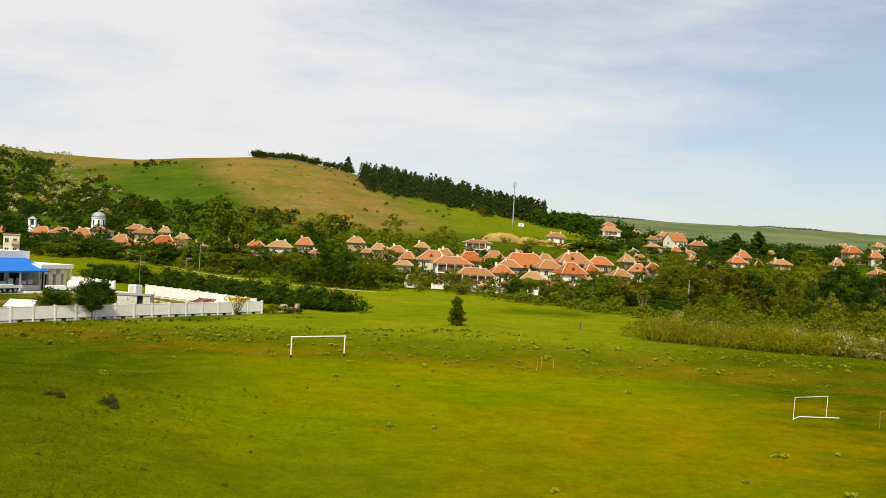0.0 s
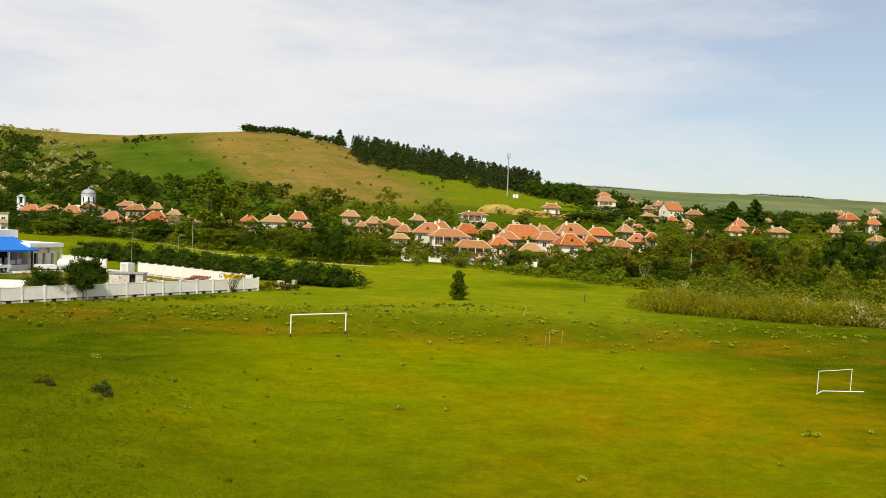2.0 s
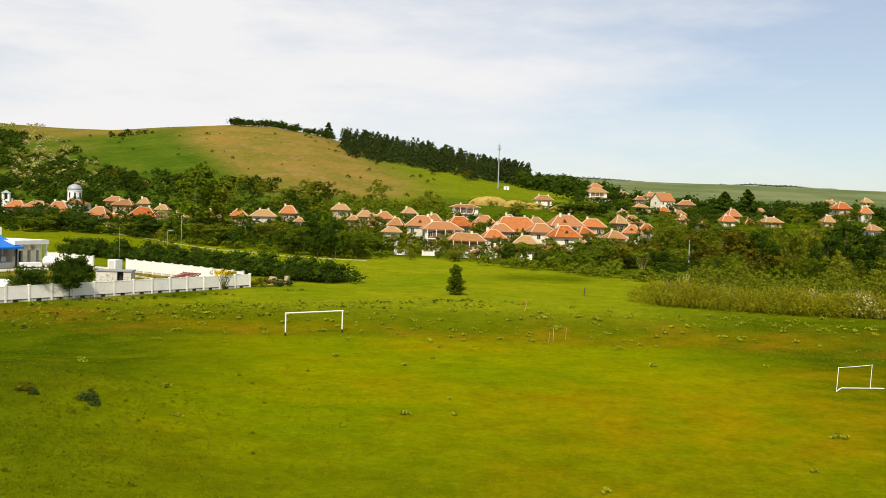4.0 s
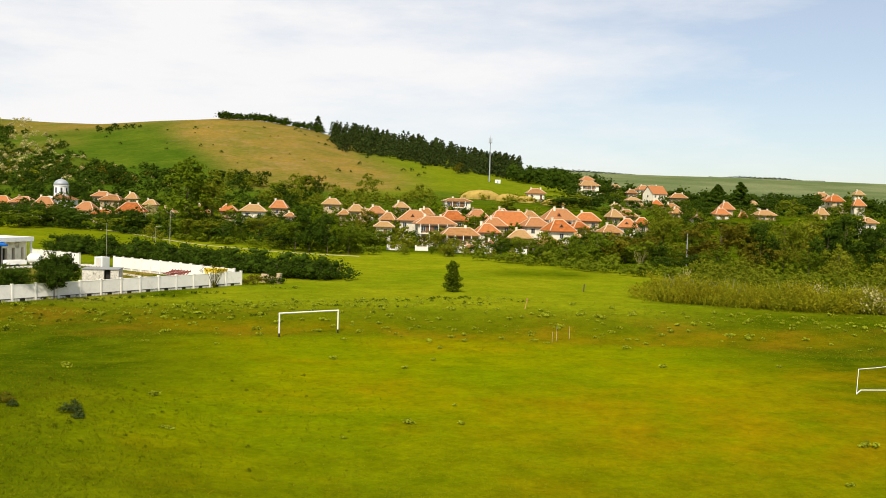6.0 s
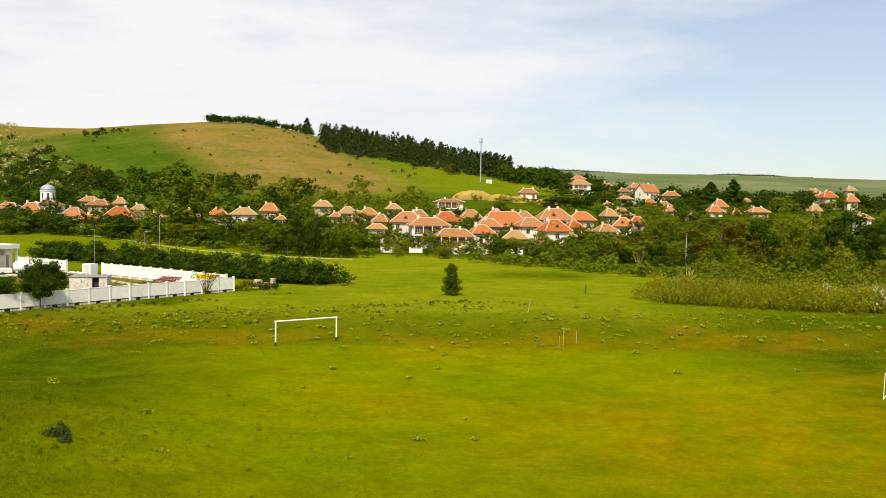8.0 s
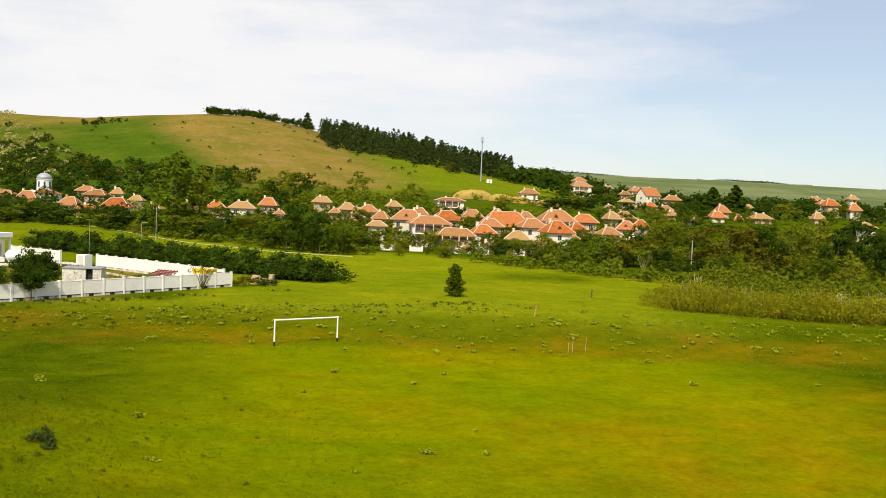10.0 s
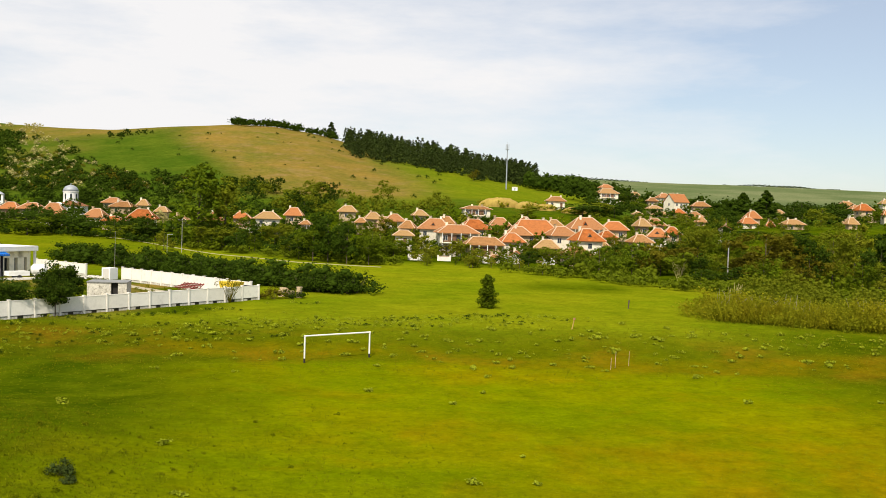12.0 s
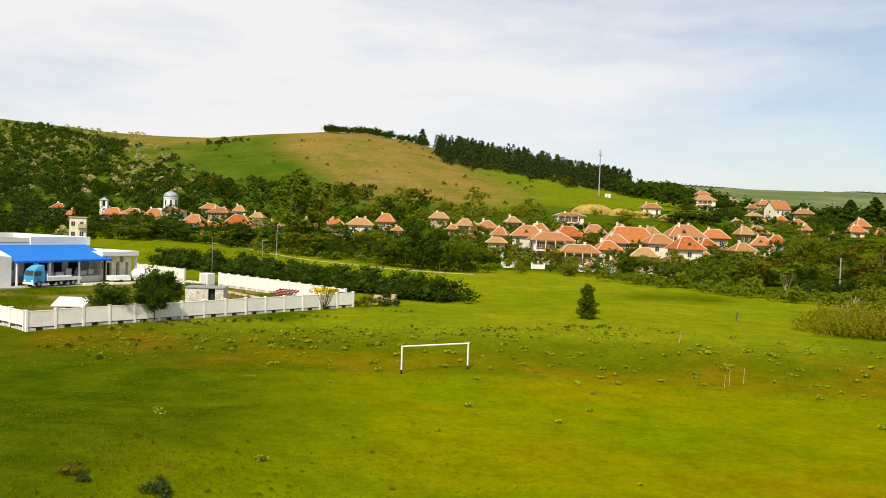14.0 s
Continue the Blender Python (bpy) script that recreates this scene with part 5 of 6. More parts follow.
b = Build()
rr = random.Random(14)
for _ in range(24):
    q = rr.random() ** 0.8 * (len(line) - 1.001)
    k = int(q)
    cx, cy = line[k] + (line[k + 1] - line[k]) * (q - k)
    cx, cy = cx + rr.uniform(1.0, 4.5), cy + rr.uniform(1.5, 5.5)
    cz = gz(cx, cy)
    for _ in range(7):
        e = Vector((rr.gauss(0, 1.3), rr.gauss(0, 0.8), rr.uniform(2.0, 3.9)))
        o = Vector((cx, cy, cz))
        b.tube(o, o + e * 0.6, 0.02, 0.02, 4).tube(o + e * 0.6, o + e + Vector((rr.gauss(0, .5), 0, 0)), 0.028, 0.012, 4)
tagged(part("pale_twigs", b, M_TWIG), "pale leafless twigs standing out of the scrub", "twigs", kind="stuff")

back = [(line[int(q_)] + (line[int(q_) + 1] - line[int(q_)]) * (q_ - int(q_)) + (7 + 7 * c_, 12 + 16 * c_), c_) for q_, c_ in zip(rg.rand(56) * 4.99, rg.rand(56))]
scatter("thicket", CROWNS, [(p_[0], p_[1], 3.2 + 2.6 * c_, c_ * 60) for p_, c_ in back], M_LEAF, "dense green thicket behind the yellow scrub", "thicket")

# ---- weeds and grass on the pitch ----
def weed_mesh(seed):
    r = np.random.RandomState(seed)
    cs = np.array([(r.normal() * 0.14, r.normal() * 0.14, 0.06 + 0.16 * r.rand()) for _ in range(7)])
    v, f = leaf_cloud(r, cs, np.full(7, 0.13), 12, 0.14)
    return mesh_from("weed_clump", v, f, M_WEED)


WEEDS = [weed_mesh(i) for i in range(4)]
rw = random.Random(12)
count = 0
while count < 290:
    x, y = rw.uniform(-46, 46), rw.gauss(113, 6)
    if rw.random() < 0.07:
        x, y = rw.uniform(-40, 30), rw.uniform(45, 100)
    if y < 42 or y > 132 or (x < -34 and y > 125 + (x + 34) * 1.2):
        continue
    ob = new("weed_clump", WEEDS[count % 4])
    sc = rw.uniform(0.5, 1.5)
    ob.matrix_basis = Matrix.Translation((x, y, gz(x, y))) @ Matrix.Rotation(rw.uniform(0, 6), 4, "Z") @ Matrix.Diagonal((sc, sc, sc * 0.9, 1))
    tagged(ob, "low pale green weed clump in the grass", "weed", "weed clumps on the pitch")
    count += 1


nettle = [leaf_template("clump", 250 + i, 1.0, 6, 0.20, 0) for i in range(3)]
rn = np.random.RandomState(9)
spots = []
dark_spots = []
for c_ in range(270):
    q = rn.rand()
    back = 0.8 + 10.0 * rn.rand() ** 1.5
    cx, cy = -60 + 60 * q + 0.79 * back, 107 + 29 * q - 0.61 * back
    row = spots if c_ % 3 else dark_spots
    for _ in range(1 + int(7 * rn.rand() ** 2)):
        row.append((cx + rn.normal() * 1.7, cy + rn.normal() * 0.7, 0.16 + 0.36 * rn.rand() ** 2, rn.rand() * 6))
for x0_, y0_, n_ in ((-50.5, 119.5, 16), (-55.0, 113.5, 12), (-46.0, 122.0, 16), (-43.5, 124.5, 12), (-38.0, 131.0, 14), (-29.0, 141.0, 10)):
    for k_ in range(n_):
        (dark_spots if k_ % 2 else spots).append((x0_ + rn.normal() * 1.8, y0_ + rn.normal() * 0.8, 0.25 + 0.45 * rn.rand(), rn.rand() * 6))
yd = np.random.RandomState(33)
yx, yy_ = yd.uniform(-84, -44, 420), yd.uniform(118, 166, 420)
inside = ((yx + 62.5) * 35.1 - (yy_ - 109.4) * 26.8 < -60) & ((yx + 62.9) * 16.3 + (yy_ - 109.7) * 23.1 > 60) & ((yx + 61) * 19.0 + (yy_ - 166.2) * 23.8 < -40) & ((yx + 88) * 0.85 - (yy_ - 152.3) * 0.53 > 6)
scatter("yard_weeds", nettle, [(a_, b_, 0.25 + 0.5 * c_ ** 2, c_ * 50) for a_, b_, c_ in zip(yx[inside], yy_[inside], yd.rand(inside.sum()))], M_TUFT, "tufts of rough grass and weeds in the yard", "weeds")
scatter("nettles", nettle, spots, M_WEED, "pale green nettles in patches along the top of the bank", "weeds")
scatter("dark_herbs", nettle, dark_spots, M_LEAF_DARK, "dark green herbs in patches before the white wall", "weeds")


def grass(name, n, x0, x1, y0, y1, hh, material, label, seed, keep=None):
    r = np.random.RandomState(seed)
    y = y0 + (y1 - y0) * r.rand(n) ** 1.3
    x = x0 + (x1 - x0) * r.rand(n)
    if keep is not None:
        m = keep(x, y, r)
        x, y = x[m], y[m]
    n = len(x)
    x, y = np.repeat(x, 4) + r.normal(size=4 * n) * 0.07, np.repeat(y, 4) + r.normal(size=4 * n) * 0.07
    z = ground(x, y)
    a, h = r.rand(4 * n) * 6.28, hh * (0.5 + r.rand(4 * n))
    dx, dy = np.cos(a) * 0.025, np.sin(a) * 0.025
    lx, ly = r.normal(size=4 * n) * 0.07, r.normal(size=4 * n) * 0.07
    v = np.stack([np.stack([x - dx, y - dy, z - 0.02], -1), np.stack([x + dx, y + dy, z - 0.02], -1), np.stack([x + lx, y + ly, z + h], -1)], 1).reshape(-1, 3)
    tagged(new(name, mesh_from(name, v, np.arange(len(v)).reshape(-1, 3), material)), label, "grass", kind="stuff")


grass("grass", 16000, -48, 46, 36, 108, 0.06, M_GRASS, "short yellow-green grass tufts on the pitch", 5)
grass("bank_grass", 16000, -60, 56, 88, 140, 0.14, M_GRASS, "longer green grass on the bank round the pitch", 6, lambda x, y, r: r.rand(len(y)) < np.clip(1 - np.abs(y - 114) / 24, 0, 1))

def rough(x, y, r):
    return r.rand(len(x)) < np.clip((-10 - x) / 22.0, 0, 1) * np.clip((86 - y) / 20.0, 0, 1)


grass("rough_grass", 20000, -52, -10, 34, 86, 0.09, M_TUFT, "rough dark green grass on the near slope", 7, rough)
rq = np.random.RandomState(23)
tuft = [leaf_template("clump", 270 + i, 1.0, 7, 0.22, 0) for i in range(3)]
tx, ty = rq.uniform(-50, -10, 260), rq.uniform(34, 86, 260)
keep = rough(tx, ty, rq)
scatter("grass_tufts", tuft, [(a_, b_, 0.16 + 0.26 * c_ ** 2, c_ * 40) for a_, b_, c_ in zip(tx[keep], ty[keep], rq.rand(keep.sum()))], M_TUFT, "clumps of rough grass and herbs on the near slope", "grass")

# ---- small things on the pitch ----
g_ = goal("training_goal", 23.4, 76.4, 27.0, 4.1, 1.95, "portable pale steel goal with a bent floor bar", M_GOAL, 0.027, False, 2.0, 0.02)
for o_ in g_.children:
    if o_.name.startswith(("post", "crossbar")):
        o_.data.transform(Matrix(((1, 0, 0.06, 0), (0, 1, 0, 0), (0, 0, 1, 0), (0, 0, 0, 1))))
t = thing("wire_frame", pose(29.9, 74.3, gz(29.9, 74.3), 0, 0, 30), "low rusty wire frame goal on the grass", "goal")
for px in (0, 1.2, 2.6):
    part("post", Build().tube((px, 0, -0.1), (px, 0, 1.45), 0.03), M_RUST, t)
part("crossbar", Build().tube((0, 0, 1.45), (2.6, 0, 1.45), 0.03), M_RUST, t)
t = thing("marker_posts", pose(3.9, 101.6, gz(3.9, 101.6), 0, 0, 40), "thin pale wooden marker posts on the pitch", "posts")
for px, py, hh in ((0.0, 0, 1.1), (0.9, 0.2, 1.6), (3.2, 0.4, 1.4)):
    part("post", Build().tube((px, py, -0.1), (px + 0.05, py, hh), 0.017, 0.014, 6), M_RIDGE, t)
t = thing("wooden_stake", pose(3.5, 121.0, gz(3.5, 121.0)), "short weathered orange stake leaning on the bank", "stake")
part("shaft", Build().tube((0, 0, -0.2), (0.25, 0, 1.05), 0.09, 0.07, 7), M_SAND, t)
part("cap", Build().tube((0.25, 0, 1.1), (0.28, 0, 1.3), 0.14, 0.12, 7), M_RUST, t)
t = thing("dark_stake", pose(15.7, 146.3, gz(15.7, 146.3)), "short dark wooden stake in the meadow", "stake")
part("shaft", Build().tube((0, 0, -0.2), (0.1, 0, 1.2), 0.08, 0.10, 7), M_BARK, t)

# ---- the walled compound ----
def wall_run(name, x0, y0, x1, y1, n, height, label, worn=True):
    """A wall of precast panels between posts on a stone plinth."""
    d = Vector((x1 - x0, y1 - y0, 0))
    ang, step = math.degrees(math.atan2(d.y, d.x)), d.length / n
    t = thing(name, pose(x0, y0, 0, 0, 0, ang), label, "wall")
    post = Build().box(-0.11, -0.18, -0.6, 0.11, 0.14, height + 0.08).box(-0.14, -0.21, height + 0.08, 0.14, 0.17, height + 0.15).mesh("post", M_CONCRETE)
    panel = Build().box(0.13, -0.12, 0.36, step - 0.13, 0.06, height).box(0.13, -0.14, height - 0.06, step - 0.13, 0.09, height + 0.02).mesh("panel", M_CONCRETE)
    plinth = Build()
    rp = random.Random(name + str(n))
    px = 0.13
    while px < step - 0.5:
        wd = min(rp.uniform(0.35, 0.9), step - 0.13 - px)
        if not worn or rp.random() < 0.85:
            plinth.box(px + 0.01, -0.10 + rp.uniform(0, 0.06), -0.7, px + wd - 0.01, 0.10, rp.uniform(0.22, 0.34) if worn else 0.36)
        px += wd
    plinth = plinth.mesh("plinth", M_PLINTH)
    # shade of the gap between panel and plinth, painted as a dark strip
    gap = Build().box(0.13, 0.03, -0.7, step - 0.13, 0.09, 0.50).mesh("footing", M_GAP_SHADE)
    u = d.normalized()
    for i in range(n + 1):
        p = Vector((x0, y0, 0)) + u * step * i
        z = gz(p.x, p.y)
        part("post", post, None, t, at=Matrix.Translation((step * i, 0, z)))
        if i < n:
            q = p + u * step
            z2 = 0.5 * (z + gz(q.x, q.y))
            part("panel", panel, None, t, at=Matrix.Translation((step * i, 0, z2)))
            part("plinth", plinth, None, t, "broken pale stone plinth", at=Matrix.Translation((step * i, 0, z2)))
            part("footing", gap, None, t, "dark strip standing for the shaded gap under the panels", at=Matrix.Translation((step * i, 0, z2)))
    return t


wall_run("perimeter_wall", -62.5, 109.4, -35.7, 144.5, 15, 1.95, "white precast concrete wall with posts beside the pitch")
wall_run("perimeter_wall", -62.9, 109.7, -86.0, 126.0, 10, 1.95, "white precast concrete wall running back from a corner")
wall_run("perimeter_wall", -61.0, 166.2, -37.2, 147.2, 12, 2.1, "white concrete rear wall of the compound before a hedge", False)
wall_run("perimeter_wall", -80.5, 180.5, -69.0, 172.4, 5, 2.0, "white concrete rear wall beside the annexe", False)
t = thing("broken_wall", pose(-33.6, 149.4, gz(-33.6, 149.4), 0, 0, -20), "crumbling stub of brick and concrete wall", "wall")
part("masonry", Build().box(0, -0.2, -0.3, 2.4, 0.2, 0.9).box(0.2, -0.18, 0.9, 1.4, 0.18, 1.3), M_PLASTER_OLD, t)
part("gate_post", Build().box(2.9, -0.3, -0.3, 3.5, 0.3, 1.4).box(2.85, -0.35, 1.4, 3.55, 0.35, 1.52), M_PLASTER_OLD, t, "pale concrete gate post")

# main building: local x along the front, y towards the back
BX, BY, BA = -88.0, 152.3, 66.0
B = thing("warehouse", pose(BX, BY, 1.6, 0, 0, BA), "white warehouse with a bright blue sheet metal canopy roof", "warehouse")
part("wall", Build().box(-0.3, 4.4, -1, 16.8, 5, 4.4).box(16.5, 2.5, -1, 16.8, 4.4, 4.4).box(-12, 5, -1, 18.2, 24, 6.0), M_WHITE, B)
part("wing_wall", Build().add([(-12, -0.6, -1), (-0.4, -0.6, -1), (-0.4, 5, -1), (-12, 5, -1), (-12, -0.6, 5.2), (-0.4, -0.6, 4.3), (-0.4, 5, 6.1), (-12, 5, 6.6)],
                              [(3, 2, 1, 0), (4, 5, 6, 7), (0, 1, 5, 4), (1, 2, 6, 5), (2, 3, 7, 6), (3, 0, 4, 7)]), M_WHITE, B, "white rendered end wing")
roof = Build()
prof = [(-0.3 + i * 0.25, 0.07 if i % 2 else 0.0) for i in range(73)]
vs = [(x, y, z + dz - t_) for t_ in (0.0, 0.06) for y, z in ((-1.3, 3.62), (5.0, 5.75)) for x, dz in prof]
n_ = len(prof)
fs = []
for i in range(n_ - 1):
    fs += [(i, i + 1, n_ + i + 1, n_ + i), (3 * n_ + i, 3 * n_ + i + 1, 2 * n_ + i + 1, 2 * n_ + i), (2 * n_ + i, 2 * n_ + i + 1, i + 1, i), (n_ + i, n_ + i + 1, 3 * n_ + i + 1, 3 * n_ + i)]
fs += [(0, n_, 3 * n_, 2 * n_), (n_ - 1, 3 * n_ - 1, 4 * n_ - 1, 2 * n_ - 1)]
roof.add(vs, fs)
part("roof", roof, M_BLUE, B, "ribbed bright blue metal roof")
part("fascia", Build().box(-0.3, -1.36, 3.36, 17.7, -1.30, 3.60), M_BLUE, B, "blue metal fascia")
part("parapet", Build().box(7, 4.8, 5.6, 18.5, 5.1, 7.0).box(-12.3, 23.8, 5.8, 18.3, 24.2, 7.0).box(18.2, 5.1, 5.8, 18.5, 23.8, 7.0), M_WHITE, B, "white roof parapet")
part("flat_roof", Build().box(-12, 5.1, 6.0, 18.0, 23.8, 6.2), M_GREYROOF, B, "grey flat roof membrane")
for px in (0.3, 6.0, 11.5, 16.6):
    part("column", Build().box(px - 0.12, -1.0, -0.6, px + 0.12, -0.76, 3.6), M_DARK if px > 16 else M_WHITE, B)
part("loading_dock", Build().box(4.5, -0.4, -0.8, 16.4, 4.4, 0.95), M_CONCRETE, B, "raised concrete loading dock")
for px in (1.0, 5.6, 8.2, 11, 13.8):
    d = part("door", Build().box(px, 4.3, 0.95 if px > 4 else 0, px + 1.5, 4.38, 3.1), M_DARK if px > 4 else M_FRAME, B, "dark loading bay door")
for px in (3.2, 15.8):
    w = part("window", ME_FRAME, None, B, at=Matrix.Translation((px, 4.36, 1.9)))
    part("pane", ME_PANE, None, w)
A = thing("annexe", pose(BX, BY, 1.6, 0, 0, BA), "low white annexe with a thick flat roof", "building")
part("wall", Build().box(17.0, 0.5, -1, 18.3, 9, 4.0).box(19.3, 0.5, -1, 20.3, 9, 4.0).box(21.0, 0.5, -1, 22.3, 9, 4.0).box(22.9, 0.5, -1, 23.6, 9, 4.0).box(18.3, 1.2, -1, 23.0, 9, 4.0).box(18.3, 0.5, 2.9, 22.9, 1.2, 4.0), M_PLASTER, A)
part("flat_roof", Build().box(16.4, -0.6, 4.0, 24.2, 9.6, 4.8), M_WHITE, A, "thick white flat roof slab", bevel=0.04)
for px in (17.2, 23.9):
    part("column", Build().box(px - 0.16, -0.3, -0.8, px + 0.16, 0.02, 4.0), M_WHITE, A)
for px, wd in ((18.35, 0.9), (20.35, 0.6), (22.35, 0.5)):
    part("door", Build().box(px, 1.05, -0.6, px + wd, 1.18, 2.85), M_DARK, A, "dark recessed doorway")
w = part("window", ME_FRAME, None, A, at=Matrix.Translation((17.6, 0.46, 1.9)) @ Matrix.Diagonal((0.7, 1, 0.8, 1)))
part("pane", ME_PANE, None, w)

ap = thing("yard_apron", pose(BX, BY, 1.52, 0, 0, 52), "pale concrete apron in front of the warehouse", "paving", kind="structure")
part("slab", Build().box(-14, -3.4, -0.4, 27, 0.9, 0.06), M_ASPHALT, ap)

# low kerb, rubble and crates in the yard
kw = thing("low_kerb", pose(-79.7, 158.1, gz(-79.7, 158.1), 0, 0, 49.5), "long low pale concrete kerb in the yard", "kerb")
for i in range(6):
    part("block", Build().box(1.64 * i + 0.03, -0.3, -0.3, 1.64 * (i + 1) - 0.03, 0.3, 0.38), M_CONCRETE, kw)
rr = np.random.RandomState(12)
v, f = lumps(rr, np.array([(rr.normal() * 1.0, rr.normal() * 0.7, 0.12 + 0.35 * rr.rand()) for _ in range(26)]), 0.35 + 0.35 * rr.rand(26), 0.9, 0.8)
rub = new("rubble_heap", mesh_from("rubble_heap", v * (1.2, 1.0, 0.6), f, M_PLINTH))
rub.matrix_basis = pose(-66.6, 168.8, gz(-66.6, 168.8))
tagged(rub, "pale heap of broken concrete rubble beside the shed", "rubble")
for i, (px, w_, h_) in enumerate(((6.6, 1.2, 0.9), (8.3, 1.5, 0.7), (10.2, 1.1, 1.2), (12.6, 1.6, 0.8), (14.6, 1.0, 1.0))):
    cr_ = thing("crate", pose(BX, BY, 1.6, 0, 0, BA) @ Matrix.Translation((px, 0.5, 0.95)), "pale wooden crate standing on the loading dock", "crate", "crates on the dock")
    part("body", Build().box(0, 0, 0.12, w_, 1.0, h_), M_FRAME, cr_, bevel=0.02)
    part("pallet", Build().box(-0.05, -0.05, 0, w_ + 0.05, 1.05, 0.10), M_DOOR, cr_, "dark wooden pallet")
shrub(-76.6, 171.1, 2.2, 0.9, M_LEAF_DARK, "dark shrub beside the white tank", 86)
shrub(-78.1, 185.8, 1.8, 0.9, M_LEAF, "small green shrub beside the white tank", 87)

# truck parked at the dock
def truck(x, y, turn):
    t = thing("truck", pose(x, y, 1.62, 0, 0, turn), "bright blue lorry cab with a pale flatbed at the dock", "truck")
    cab = Build().add([(-1.2, -1.0, 0.7), (1.2, -1.0, 0.7), (1.2, 1.1, 0.7), (-1.2, 1.1, 0.7), (-1.2, -1.05, 1.75), (1.2, -1.05, 1.75), (1.2, 1.1, 1.75), (-1.2, 1.1, 1.75),
                       (-1.1, -0.75, 2.75), (1.1, -0.75, 2.75), (1.1, 1.1, 2.85), (-1.1, 1.1, 2.85), (-0.85, 0.1, 3.35), (0.85, 0.1, 3.35), (0.95, 1.1, 3.5), (-0.95, 1.1, 3.5)],
                      [(3, 2, 1, 0), (0, 1, 5, 4), (1, 2, 6, 5), (2, 3, 7, 6), (3, 0, 4, 7), (4, 5, 9, 8), (5, 6, 10, 9), (6, 7, 11, 10), (7, 4, 8, 11), (8, 9, 13, 12), (9, 10, 14, 13), (10, 11, 15, 14), (11, 8, 12, 15), (12, 13, 14, 15)])
    part("cab", cab, M_TRUCK, t, "blue painted cab with roof deflector", bevel=0.07)
    part("windscreen", Build().add([(-1.0, -1.07, 1.85), (1.0, -1.07, 1.85), (0.95, -0.83, 2.6), (-0.95, -0.83, 2.6)], [(0, 1, 2, 3)]).add([(-1.0, -1.03, 1.85), (1.0, -1.03, 1.85), (0.95, -0.79, 2.6), (-0.95, -0.79, 2.6)], [(3, 2, 1, 0)]), M_GLASS, t)
    for sx in (-1, 1):
        part("side_window", Build().box(sx * 1.17 - 0.03, -0.6, 1.85, sx * 1.17 + 0.03, 0.4, 2.55), M_GLASS, t)
        part("headlight", Build().box(sx * 0.9 - 0.2, -1.08, 0.85, sx * 0.9 + 0.2, -1.0, 1.1), M_WHITE, t)
        part("mirror", Build().box(sx * 1.38 - 0.1, -1.0, 1.8, sx * 1.38 + 0.1, -0.88, 2.5), M_BLACK, t)
        for wy in (0.0, 4.2, 6.6):
            wh = part("wheel", Build().tube((sx * 0.85, wy, 0.5), (sx * 1.2, wy, 0.5), 0.5, n=18), M_DARK, t)
            part("rim", Build().tube((sx * 0.9, wy, 0.5), (sx * 1.22, wy, 0.5), 0.26, n=12), M_STEEL, wh)
    part("bumper", Build().box(-1.22, -1.16, 0.42, 1.22, -0.95, 0.75), M_WHITE, t, "pale front bumper")
    part("chassis", Build().box(-0.5, 1.0, 0.55, 0.5, 8.0, 0.85), M_BLACK, t)
    part("flatbed", Build().box(-1.22, 1.6, 0.9, 1.22, 8.2, 1.05).box(-1.22, 1.6, 1.05, -1.16, 8.2, 1.5).box(1.16, 1.6, 1.05, 1.22, 8.2, 1.5).box(-1.22, 1.6, 1.05, 1.22, 1.68, 2.0), M_WHITE, t, "pale flatbed with side boards")
    return t


t = truck(-84.3, 152.0, -24)
t.matrix_basis = t.matrix_basis @ Matrix.Diagonal((0.92, 0.92, 0.92, 1))

h = thing("hut", pose(-64.6, 123.2, gz(-64.6, 123.2), 0, 0, 8) @ Matrix.Diagonal((0.85, 0.8, 0.95, 1)), "small hut with a sloping white sheet roof", "hut")
part("wall", Build().box(-1.7, -1.3, -0.3, 1.7, 1.3, 1.2), M_PLASTER, h)
part("roof", Build().add([(-2.2, -1.8, 1.22), (2.2, -1.8, 1.22), (2.2, 1.9, 2.05), (-2.2, 1.9, 2.05), (-2.2, -1.8, 1.12), (2.2, -1.8, 1.12), (2.2, 1.9, 1.95), (-2.2, 1.9, 1.95)],
                         [(0, 1, 2, 3), (7, 6, 5, 4), (0, 4, 5, 1), (1, 5, 6, 2), (2, 6, 7, 3), (3, 7, 4, 0)]), M_SHEET, h, "sloping pale grey sheet roof")
part("door", Build().box(-0.4, -1.36, -0.1, 0.4, -1.3, 1.1), M_DOOR, h)
s_ = thing("shed", pose(-55.0, 140.5, gz(-55, 140.5), 0, 0, 8), "pale concrete shed with a flat grey roof and dark doorway", "shed")
part("wall", Build().box(-2.4, 0, -0.3, 0.6, 3.6, 2.1).box(1.5, 0, -0.3, 2.6, 3.6, 2.1).box(0.6, 3.3, -0.3, 1.5, 3.6, 2.1), M_PLINTH, s_)
# black board set into the open bay as the shade of the interior
part("doorway", Build().box(0.6, 0.5, -0.2, 1.5, 0.6, 2.0), M_BLACK, s_, "dark doorway")
part("roof", Build().box(-2.5, -0.12, 2.1, 2.7, 3.7, 2.22), M_GREYROOF, s_, "flat grey felt roof")
k_ = thing("white_cabinet", pose(-63.7, 168.2, gz(-63.7, 168.2), 0, 0, -30) @ Matrix.Diagonal((0.8, 0.8, 0.85, 1)), "white steel storage box behind the shed", "container")
part("body", Build().box(-1.2, -1.0, 0, 1.2, 1.0, 2.2), M_WHITE, k_, bevel=0.03)
